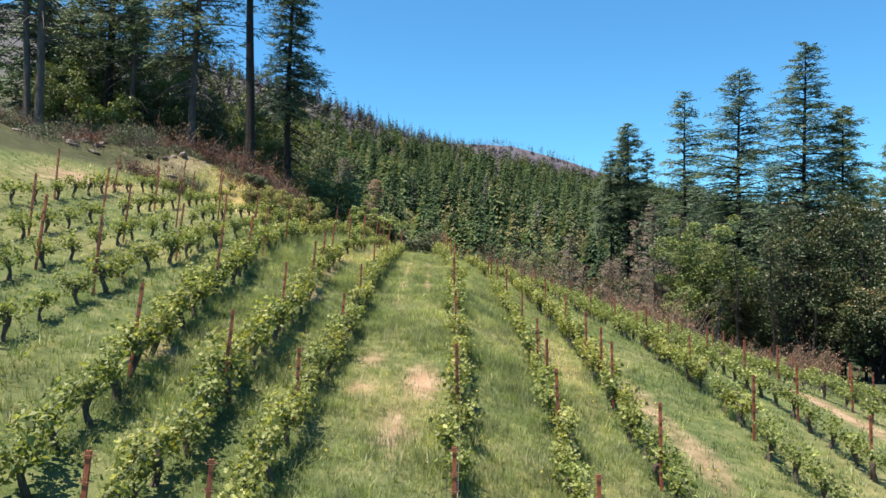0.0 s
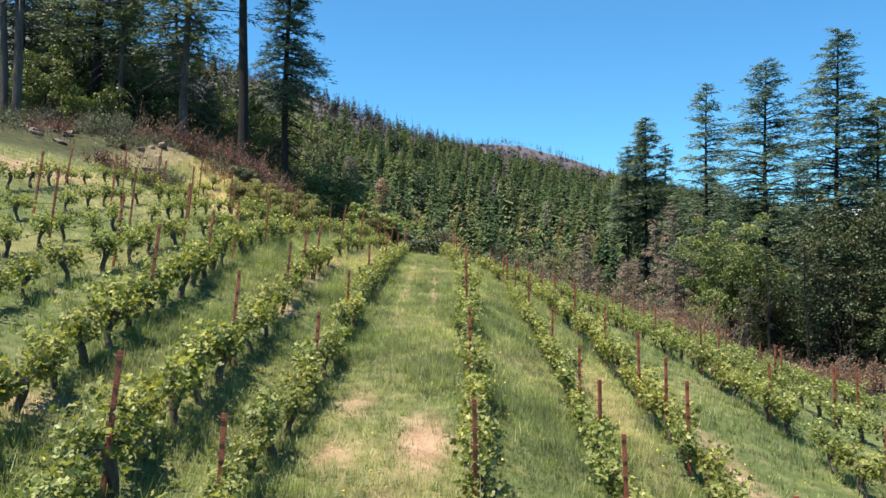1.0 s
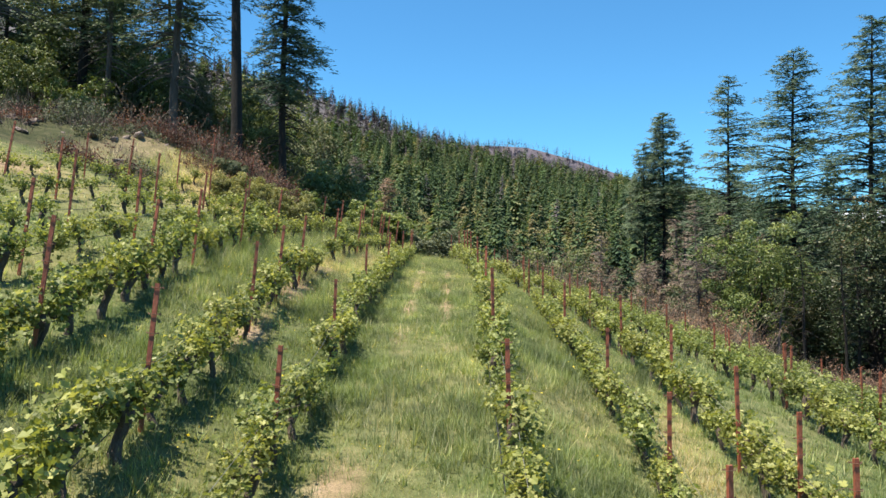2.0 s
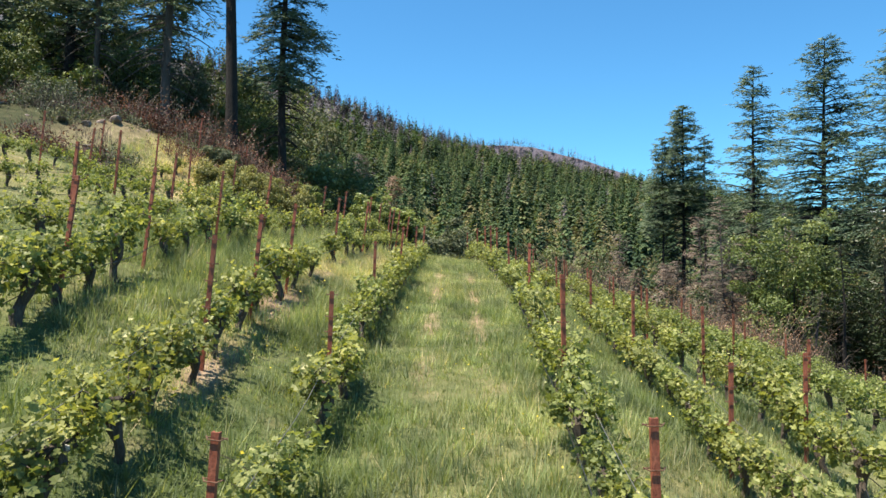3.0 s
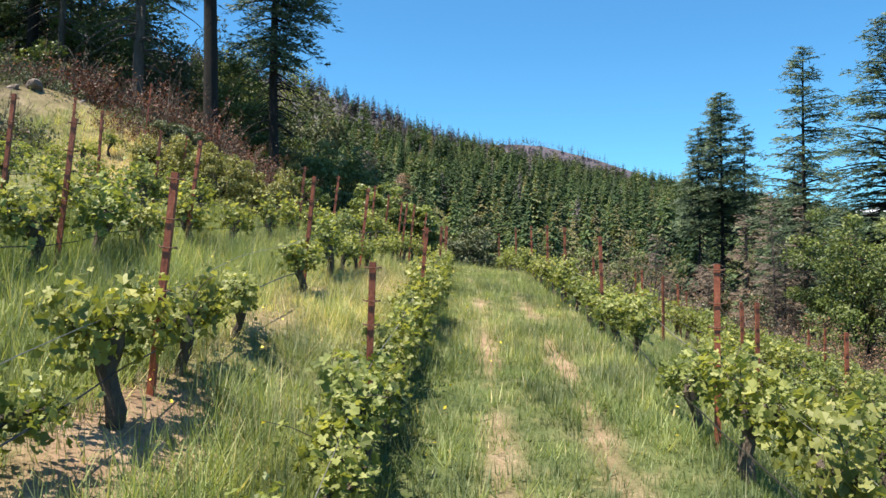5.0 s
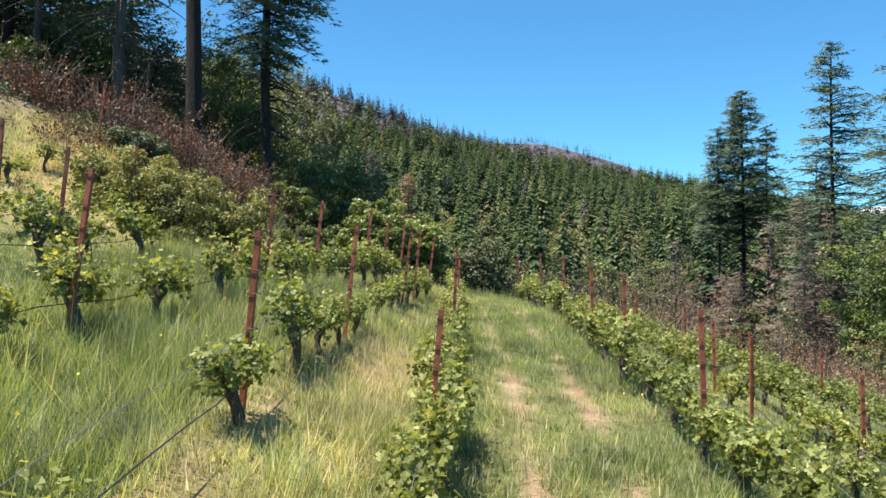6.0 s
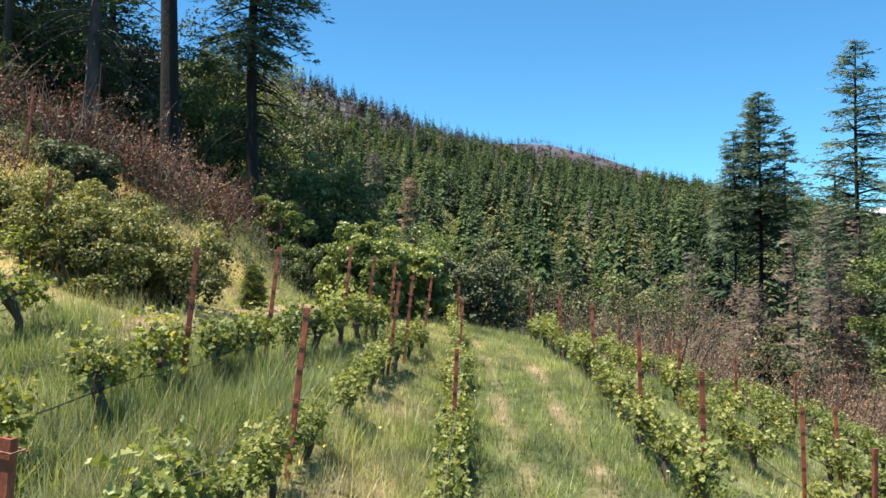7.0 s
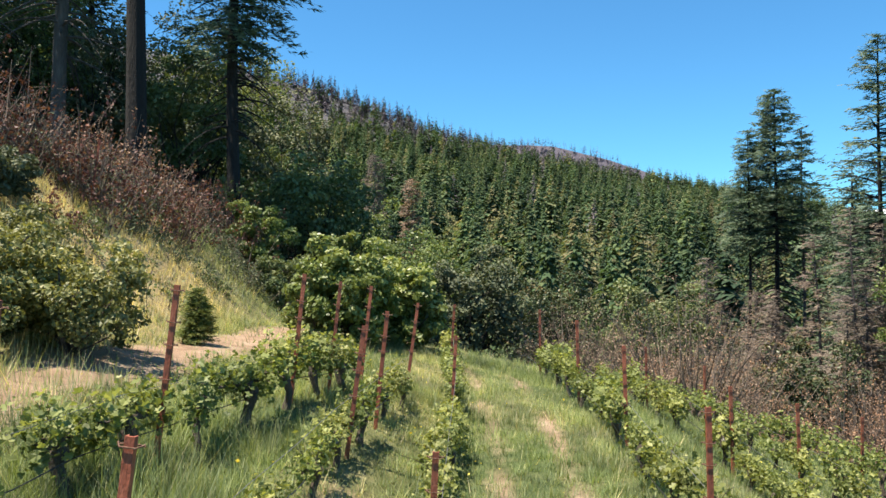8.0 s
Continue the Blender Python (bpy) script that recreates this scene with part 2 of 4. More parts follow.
def thing(name, m, label, category, group="", kind=""):
    ob = new(name)
    ob.empty_display_size = 0.2
    ob.matrix_world = m
    return tagged(ob, label, category, group, kind)


def solid(name, data, material, label, category, group="", kind=""):
    return tagged(part(name, data, material, None), label, category, group, kind)


def tube(soup, points, radii, sides=6, tint=0.5, close=True):
    """A tapered tube along points."""
    p, radii = np.asarray(points, float), np.broadcast_to(np.asarray(radii, float), (len(points),))
    d = np.gradient(p, axis=0)
    d /= np.linalg.norm(d, axis=1)[:, None] + 1e-9
    ref = np.where(np.abs(d[:, 2:3]) > 0.9, [[1.0, 0, 0]], [[0, 0, 1.0]])
    u = np.cross(d, ref)
    u /= np.linalg.norm(u, axis=1)[:, None] + 1e-9
    w = np.cross(d, u)
    a = np.arange(sides) * 2 * np.pi / sides
    v = p[:, None] + radii[:, None, None] * (np.cos(a)[None, :, None] * u[:, None] + np.sin(a)[None, :, None] * w[:, None])
    n = len(p)
    i, j = np.meshgrid(np.arange(n - 1), np.arange(sides), indexing="ij")
    k = (j + 1) % sides
    q = np.stack([i * sides + j, i * sides + k, (i + 1) * sides + k, (i + 1) * sides + j], -1).reshape(-1, 4)
    verts, tris = v.reshape(-1, 3), None
    if close:
        verts = np.concatenate([verts, p[:1], p[-1:]])
        j1, k1 = np.arange(sides), (np.arange(sides) + 1) % sides
        tris = np.concatenate([np.stack([k1, j1, np.full(sides, n * sides)], -1), np.stack([(n - 1) * sides + j1, (n - 1) * sides + k1, np.full(sides, n * sides + 1)], -1)])
    soup.add(verts, tris, q, tint)


def unit(v):
    return v / (np.linalg.norm(v, axis=-1, keepdims=True) + 1e-9)


LOBED = np.array([[-0.18, 0, 0], [-0.42, -0.2, 0.5], [-0.2, -0.52, 0.9], [0.02, -0.3, 0.3], [0.3, -0.42, 0.8], [0.24, -0.15, 0.2], [0.56, 0, -0.5], [0.24, 0.15, 0.2], [0.3, 0.42, 0.8], [0.02, 0.3, 0.3], [-0.2, 0.52, 0.9], [-0.42, 0.2, 0.5]])
LOBED_TRIS = [[0, 1, 2], [0, 2, 3], [0, 3, 4], [0, 4, 6], [0, 6, 8], [0, 8, 9], [0, 9, 10], [0, 10, 11]]


def leaves(soup, centres, size, r, tint=None, up=0.5, fold=0.25, lobes=True, outward=None):
    """Small folded leaves at the centres, turned at random, tending to face up and outward."""
    n = len(centres)
    nrm = r.normal(size=(n, 3)) * 0.75
    nrm[:, 2] += up
    if outward is not None:
        nrm += outward * 0.6
    nrm = unit(nrm)
    d = unit(np.cross(nrm, r.normal(size=(n, 3))))
    s = np.cross(nrm, d)
    sz = (size * (0.5 + 0.95 * r.uniform(0, 1, n) ** 1.4))[:, None]
    if lobes:
        prof, tris = LOBED, LOBED_TRIS
    else:
        prof = np.array([[-0.5, 0, 0], [0.0, -0.36, 1], [0.5, 0, 0], [0.0, 0.36, 1]])
        tris = [[0, 1, 2], [0, 2, 3]]
    v = centres[:, None] + sz[:, None] * (prof[None, :, 0:1] * d[:, None] + prof[None, :, 1:2] * s[:, None] + fold * 0.5 * prof[None, :, 2:3] * nrm[:, None])
    soup.fans(v, tris, r.uniform(0, 1, n) if tint is None else tint)


# ---- the land ----
BASE_Y = [-60, -20, 0, 10, 17, 24, 28, 33, 40, 45, 49, 54, 58, 64, 72, 85, 110, 150, 220]
BASE_Z = [-7.0, -2.0, 1.3, 3.0, 4.25, 5.33, 5.88, 6.48, 7.02, 7.33, 7.45, 7.35, 6.9, 5.8, 4.2, 1.0, -3.0, -9.0, -15.0]
RIDGES = [  # x0, y0, z0, x1, y1, z1, half width of wooded ridges
    (-650, 820, 345, 42, 1176, 182, 1200),
    (42, 1176, 182, 380, 1350, 146, 1200),
    (380, 1350, 146, 760, 1500, 55, 900),
    (-300, 2500, 412, 120, 2500, 432, 600),
    (120, 2500, 432, 230, 2500, 437, 600),
    (230, 2500, 437, 345, 2500, 405, 600),
    (345, 2500, 405, 520, 2500, 339, 600),
    (520, 2500, 339, 680, 2500, 292, 560),
    (680, 2500, 292, 1200, 2500, 155, 500),
]


def smooth(a, b, v):
    t = np.clip((v - a) / (b - a), 0, 1)
    return t * t * (3 - 2 * t)


def ground_z(x, y):
    """Height of the land: a side slope with vine rows, a bank above it, a valley behind and wooded ridges."""
    x, y = np.asarray(x, float), np.asarray(y, float)
    ye = y - 1.2 * np.clip(-x - 8, 0, 40) * smooth(45, 62, y)
    b = (np.interp(ye - 2, BASE_Y, BASE_Z) + np.interp(ye, BASE_Y, BASE_Z) + np.interp(ye + 2, BASE_Y, BASE_Z)) / 3
    u = x + 1.0
    soft = 0.5 * (u + np.sqrt(u * u + 4.0)) - 1.0
    left = u - soft
    kr = 0.19 + 0.13 * smooth(18, 40, y)
    kl = 0.24 - 0.12 * smooth(40, 50, y) * smooth(-12, -8, x)
    fade = 1 - 0.7 * smooth(60, 120, y)
    z = b - kr * (np.minimum(soft, 26) + 0.10 * np.maximum(soft - 26, 0)) * fade - kl * np.maximum(left, -60) * fade
    z = z + np.interp(x, [-3.7, -2.2, 0.6, 2.5], [0, -0.3, 0.3, 0]) * smooth(12, 20, y) * (1 - smooth(45, 54, y))
    bank = np.interp(y, [0, 40, 46, 56, 80, 140], [-9, -8.5, -8.0, -8.0, -9.0, -12.0]) - x
    late = smooth(40, 47, y)
    z = z + ((0.45 * np.clip(bank, 0, 2) + 0.3 * np.clip(bank - 2, 0, 5)) * late + 0.12 * np.clip(-12 - x, 0, 10) * (1 - late) + 0.2 * np.clip(-24 - x, 0, 40) - 0.13 * np.clip(-17 - x, 0, 14) * late) * (1 - 0.9 * smooth(80, 170, y))
    far = smooth(95, 250, np.hypot(x, y))
    h = np.zeros_like(z)
    for x0, y0, z0, x1, y1, z1, w in RIDGES:
        dx, dy = x1 - x0, y1 - y0
        t = np.clip(((x - x0) * dx + (y - y0) * dy) / (dx * dx + dy * dy), 0, 1)
        q = np.hypot(x - x0 - t * dx, y - y0 - t * dy) / w
        h = np.maximum(h, (z0 + t * (z1 - z0) + 25) * np.clip(1 - q, 0, 1) ** 2.0)
    z = z * (1 - far) + far * (-24 + h)
    d = np.hypot(x, y)
    rough = 0.04 * np.sin(x * 1.9 + 0.7 * np.sin(y * 0.8)) * np.sin(y * 1.4 + 0.5 * np.sin(x * 1.1))
    rough = rough + smooth(60, 300, d) * (1.2 * np.sin(x * 0.05) * np.sin(y * 0.043 + 1)) + smooth(300, 900, d) * 9 * np.sin(x * 0.013 + 1.3) * np.sin(y * 0.011)
    return z + rough


def wobble(x, y, s, p=0.0):
    return (np.sin(x * s + 1.7 * np.sin(y * s * 0.7 + p) + p) + np.sin(y * s * 1.13 + 1.3 * np.sin(x * s * 0.9) - p)) * 0.5


def spot(x, y, cx, cy, rx, ry):
    return np.exp(-(((x - cx) / rx) ** 2 + ((y - cy) / ry) ** 2))


def masks(x, y):
    """bare soil, dry straw and forest litter over the land, each 0 to 1."""
    x, y = np.asarray(x, float), np.asarray(y, float)
    jag = 0.1 * wobble(x, y, 3.1, 0.4)
    left, right = np.interp(y, [22, 28, 34, 40, 46, 52], [-1.1, -1.12, -1.24, -1.32, -1.62, -2.1]), np.interp(y, [22, 28, 34, 40, 46, 52], [-0.14, -0.25, -0.34, -0.42, -0.65, -1.2])
    track = (np.exp(-((x - left + 0.6 * jag) / 0.17) ** 2) + np.exp(-((x - right + 0.6 * jag) / 0.18) ** 2)) * smooth(21, 27, y) * (1 - smooth(50, 54, y)) * (0.68 + 0.25 * smooth(28, 32, y))
    track = track * np.clip(0.7 + 0.75 * wobble(x * 0.3, y, 1.3, 2.0), 0.05, 1)
    bare = track
    for cx, cy, rx, ry, a in ((-0.15, 17.1, 0.38, 1.1, 1.1), (-1.35, 18.6, 0.3, 0.9, 0.8), (-1.4, 16.3, 0.3, 0.5, 0.9), (-0.6, 14.4, 0.35, 1.2, 0.8), (5.1, 19.3, 0.4, 2.2, 0.75), (5.5, 16.0, 0.42, 1.6, 0.7), (-17.5, 46.5, 4.5, 5.0, 0.75), (-22, 44.0, 4.0, 5.0, 0.7), (-3.5, 27.6, 0.6, 0.9, 0.7),
                             (-2.9, 36.5, 0.5, 1.5, 0.8), (-3.1, 40.5, 0.5, 1.0, 0.6), (-6.7, 44.0, 0.68, 5.0, 1.5), (-6.7, 51.0, 0.8, 4.0, 1.1), (-5.5, 57.0, 2.5, 2.5, 1.2), (-5.3, 15.3, 0.6, 0.8, 0.7), (-15.0, 33.0, 1.3, 3.0, 0.9), (12.0, 24.0, 0.5, 5.0, 0.9)):
        bare = bare + a * spot(x, y, cx, cy, rx, ry)
    under = np.exp(-((x - np.interp(y, [16, 22, 28, 34, 40, 46], [-3.45, -3.55, -3.75, -3.8, -3.45, -3.0])) / 0.28) ** 2) * smooth(20, 23, y) * (1 - smooth(31, 37, y))
    bare = bare + under * np.clip(0.4 + 0.6 * wobble(x, y, 1.7, 0.8), 0, 0.9)
    dry = 0.04 + 0.25 * smooth(26, 32, y) * smooth(-4.1, -3.3, x) * (1 - smooth(-2.8, -2.0, x)) + 0.5 * under + 0.18 * wobble(x, y, 0.55, 1.0) + 0.12 * spot(x, y, -0.6, 22, 0.9, 9) + 0.25 * spot(x, y, -3.2, 34, 0.8, 6) + 1.7 * spot(x, y, -10.5, 48, 2.6, 7) + 0.25 * spot(x, y, -15, 32, 3, 8) + 0.5 * spot(x, y, 3.5, 20, 0.5, 5)
    edge = np.interp(y, [0, 20, 40, 48, 56, 80, 140], [-25, -19, -16, -13, -12, -10, -12.0])
    litter = np.maximum(np.maximum(smooth(0, 3, edge - x), smooth(17, 20, x + 0.05 * y)), smooth(60, 66, y + 0.2 * x))
    d = np.hypot(x, y)
    burnt = np.maximum(smooth(1600, 2000, d), 0.85 * smooth(110, 190, ground_z(x, y)) * smooth(400, 700, d))
    return np.clip(bare, 0, 1) * (1 - burnt), np.clip(dry, 0, 1) * (1 - burnt), litter * (1 - burnt), burnt


def axis(lo, hi, step, end_lo, end_hi, grow=1.16, fine_lo=0, fine_hi=0, cap=26.0):
    a = list(np.arange(lo, hi + step / 2, step))
    s, v = step, a[-1]
    while v < end_hi:
        s = min(s * grow, cap) if v < fine_hi else s * grow
        v += s
        a.append(v)
    s, v, b = step, a[0], []
    while v > end_lo:
        s = min(s * grow, cap) if v > fine_lo else s * grow
        v -= s
        b.append(v)
    return np.array(b[::-1] + a)


def make_ground():
    xs, ys = axis(-18, 18, 0.3, -3600, 3600, 1.16, -800, 1300), axis(2, 62, 0.32, -3000, 4500, 1.16, 0, 2650)
    X, Y = np.meshgrid(xs, ys, indexing="ij")
    Z = ground_z(X, Y)
    nx, ny = X.shape
    i, j = np.meshgrid(np.arange(nx - 1), np.arange(ny - 1), indexing="ij")
    q = np.stack([i * ny + j, (i + 1) * ny + j, (i + 1) * ny + j + 1, i * ny + j + 1], -1).reshape(-1, 4)
    s = Soup()
    s.add(np.stack([X, Y, Z], -1), None, q, 0.5)
    me = s.mesh("ground", True)
    for name, mask in zip(("bare", "dry", "litter", "burnt"), masks(X, Y)):
        me.attributes.new(name, "FLOAT", "POINT").data.foreach_set("value", mask.ravel().astype(np.float32))
    solid("ground", me, M_GROUND, "grassy hillside with bare soil patches and forest litter", "ground", kind="structure")


make_ground()

# ---- vine rows: x along y, and the stretch that each row covers ----
ROW_Y = [0, 10, 16, 22, 28, 34, 40, 46, 52, 58]
VINE_ROWS = {  # x at each of ROW_Y, first and last y, post height, y of the posts
    "c1": ([0.35, 0.4, 0.6, 0.62, 0.7, 0.73, 0.45, 0.35, -0.3, -1.0], 4, 55, 1.6, [10.4, 14.8, 19.2, 23.6, 29.2, 34.7, 38.1, 40.7, 44.5, 48, 52]),
    "l1": ([-2.2, -2.18, -2.15, -2.15, -2.25, -2.17, -2.12, -2.2, -2.5, -3.1], 4, 53, 1.42, [8.9, 13.7, 19.1, 23.5, 28.6, 33.4, 39.3, 45.5, 50]),
    "l2": ([-3.2, -3.35, -3.45, -3.55, -3.75, -3.76, -3.38, -3.0, -3.3, -3.9], 4, 47, 1.6, [8.6, 13.8, 18.6, 23.2, 25.4, 28.0, 33.0, 37.0, 42.0, 43.6, 46.5]),
    "l3": ([-4.4, -4.7, -5.2, -5.6, -6.0, -5.75, -4.85, -3.75, -3.75, -3.75], 5, 46, 1.7, [13.9, 19.9, 24, 27, 30.5, 33.8, 38.3, 40.4, 43.3, 44.6, 46]),
    "l4": ([-7.0, -7.2, -7.4, -7.5, -7.5, -7.5, -7.4, -7.3, -7.3, -7.3], 7, 39, 1.75, [12.5, 17.7, 23, 27.5, 32, 36.5]),
    "l5": ([-8.8, -9.0, -9.1, -9.2, -9.3, -9.3, -9.3, -9.3, -9.3, -9.3], 9, 43, 1.75, [14, 18.5, 23.4, 28, 33, 38, 42.5]),
    "l6": ([-10.5, -10.6, -10.8, -11, -11.1, -11.4, -11.8, -12, -11.6, -11.5], 12, 44, 1.75, [17, 21.5, 26, 31, 36, 41.5, 46.3, 51.8]),
    "l7": ([-12.6, -12.7, -12.9, -13, -13.2, -13.4, -13.6, -14, -14, -14], 20, 41, 1.75, [22, 27, 32, 37, 41]),
    "r1": ([2.2, 2.25, 2.5, 2.7, 2.65, 2.65, 2.8, 2.5, 2.0, 1.3], 4, 55, 1.5, [10.8, 15.3, 17.4, 19.7, 23.8, 28.8, 33.4, 39.1, 40.9, 46.3, 51]),
    "r2": ([3.9, 4.0, 4.1, 4.25, 4.2, 4.2, 4.3, 4.2, 3.7, 3.0], 5, 55, 1.5, [14.2, 18.2, 19.6, 21.7, 25.2, 29.5, 34, 38.5, 43, 47.5, 52]),
    "r3": ([7.0, 7.1, 7.2, 7.4, 7.5, 7.4, 7.2, 6.8, 6.2, 5.4], 6, 55, 1.5, [18, 22.7, 27.5, 32, 36.5, 41, 45.5, 50]),
    "r4": ([9.0, 9.2, 9.3, 9.5, 9.6, 9.6, 9.4, 9.0, 8.4, 7.7], 9, 54, 1.4, [13.5, 17, 20.5, 24, 27.5, 32, 36.5, 41, 46]),
    "r5": ([12.2, 12.4, 12.6, 12.8, 12.8, 12.7, 12.4, 11.9, 11.2, 10.3], 10, 53, 1.4, [19, 24, 29, 34, 39, 44]),
    "r6": ([14.3, 14.5, 14.7, 14.9, 14.9, 14.7, 14.4, 13.9, 13.2, 12.3], 14, 52, 1.4, [22, 28, 34, 40, 46]),
    "r7": ([16.4, 16.6, 16.8, 17, 17, 16.8, 16.4, 15.8, 15.1, 14.3], 20, 51, 1.4, [24, 30, 36, 42]),
}
VINE_STEP = {"c1": 0.95, "l1": 1.0, "r1": 1.1, "l2": 0.95, "l3": 1.0, "r3": 0.95, "r4": 1.0, "r2": 1.05}
VINES_AT = {  # vines told apart one by one along the nearest rows
    "l2": [23.8, 24.9, 26.1, 27.3, 28.5, 29.7, 32.7, 34.7, 35.6, 36.4, 37.5, 39.1, 40.6, 41.6, 42.7, 44.2, 45.4],
    "l3": [27.8, 28.9, 30.2, 31.3, 32.4, 33.9, 35.3, 36.9, 38.0, 39.2, 39.9, 41.0, 42.0, 43.0, 44.0, 45.0],
    "c1": [26.2, 27.3, 28.5, 29.7, 32.5, 33.5, 34.5, 35.7, 36.9, 38.1, 39.4, 40.7, 42.1, 43.5, 45.0, 46.4, 47.6, 48.8, 50.1, 51.4],
}


def row_x(row, y):
    return float(np.interp(y, ROW_Y, VINE_ROWS[row][0]))


def at_ground(x, y, dz=0.0):
    return Vector((x, y, float(ground_z(x, y)) + dz))


def vine_parts(seed, leaf_count, leaf_size, detail=True):
    """Trunk, canes and foliage of one vine, as three Soups, trunk foot at the origin."""
    r = np.random.default_rng(seed)
    trunk, canes, leaf = Soup(), Soup(), Soup()
    hh = r.uniform(0.42, 0.55)
    lean = r.uniform(-0.06, 0.06, 2)
    zs = np.linspace(-0.15, hh, 7)
    pts = np.stack([lean[0] * zs + 0.03 * np.sin(zs * 11 + seed), lean[1] * zs + 0.035 * np.cos(zs * 9 + seed), zs], -1)
    rad = np.array([0.065, 0.05, 0.054, 0.043, 0.058, 0.08, 0.06]) * r.uniform(0.8, 1.25, 7)
    tube(trunk, pts, rad, 7 if detail else 4)
    top = pts[-1]
    centres, outs = [], []
    shoots = r.integers(9, 13) if detail else 7
    for k in range(shoots):
        side = -1 if k % 2 else 1
        a0 = top + np.array([0, side * r.uniform(0.03, 0.46), r.uniform(-0.06, 0.06)])
        length = r.uniform(0.18, 0.5) if k % 4 else r.uniform(0.08, 0.18)
        out = np.array([r.normal() * 0.2, side * r.uniform(0.0, 0.35), 1.0])
        tt = np.linspace(0, 1, 5)[:, None]
        p = a0 + out * length * tt + np.array([r.normal() * 0.12, 0, -0.18]) * tt ** 2
        if detail:
            tube(canes, np.concatenate([[top], p[:1]]), [0.024, 0.016], 4, 0.3, False)
            tube(canes, p, np.linspace(0.007, 0.003, 5), 3, 0.8, False)
        m = max(4, leaf_count // shoots)
        f = r.uniform(-0.25, 1.1, m)[:, None]
        c = a0 + out * length * f + np.array([0, 0, -0.18]) * f ** 2 + r.normal(size=(m, 3)) * np.array([0.095, 0.11, 0.085])
        centres.append(c)
        outs.append(unit(c - top - np.array([0, 0, 0.15])))
    c, o = np.concatenate(centres), np.concatenate(outs)
    # Pale shoot tips; the canopy's inner shade is also put into lower leaves.
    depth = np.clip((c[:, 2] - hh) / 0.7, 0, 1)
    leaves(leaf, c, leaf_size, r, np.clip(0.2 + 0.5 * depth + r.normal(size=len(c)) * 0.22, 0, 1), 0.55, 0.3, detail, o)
    return trunk, canes, leaf


def steel_post():
    """Rusted channel post with wire clips, foot at the origin, 1.55 m out of the ground."""
    p = thing("vine_post", Matrix(), "rusted steel trellis post with wire clips", "post", "trellis posts")
    bm = bmesh.new()
    prof = [(-0.026, 0.02), (-0.026, -0.02), (-0.02, -0.02), (-0.012, 0.006), (0.012, 0.006), (0.02, -0.02), (0.026, -0.02), (0.026, 0.02)]
    for h0, h1 in ((-0.4, 1.55),):
        a = [bm.verts.new((x, y, h0)) for x, y in prof]
        b = [bm.verts.new((x, y, h1)) for x, y in prof]
        for i in range(8):
            j = (i + 1) % 8
            bm.faces.new((a[i], a[j], b[j], b[i]))
        bm.faces.new(b)
        bm.faces.new(a[::-1])
    bmesh.ops.recalc_face_normals(bm, faces=bm.faces)
    part("channel", bm, M_RUST, p)
    for h in (0.72, 1.02, 1.22, 1.5):
        s = Soup()
        w = 0.07
        tube(s, [(-w, -0.012, h + 0.012), (-w * 0.6, 0.03, h), (w * 0.6, 0.03, h), (w, -0.012, h + 0.012)], 0.005, 5)
        tube(s, [(-w, -0.02, h), (-w * 0.5, -0.03, h + 0.004), (w * 0.5, -0.03, h + 0.004), (w, -0.02, h)], 0.005, 5)
        part("wire_clip", s, M_CLIP, p)
    return p


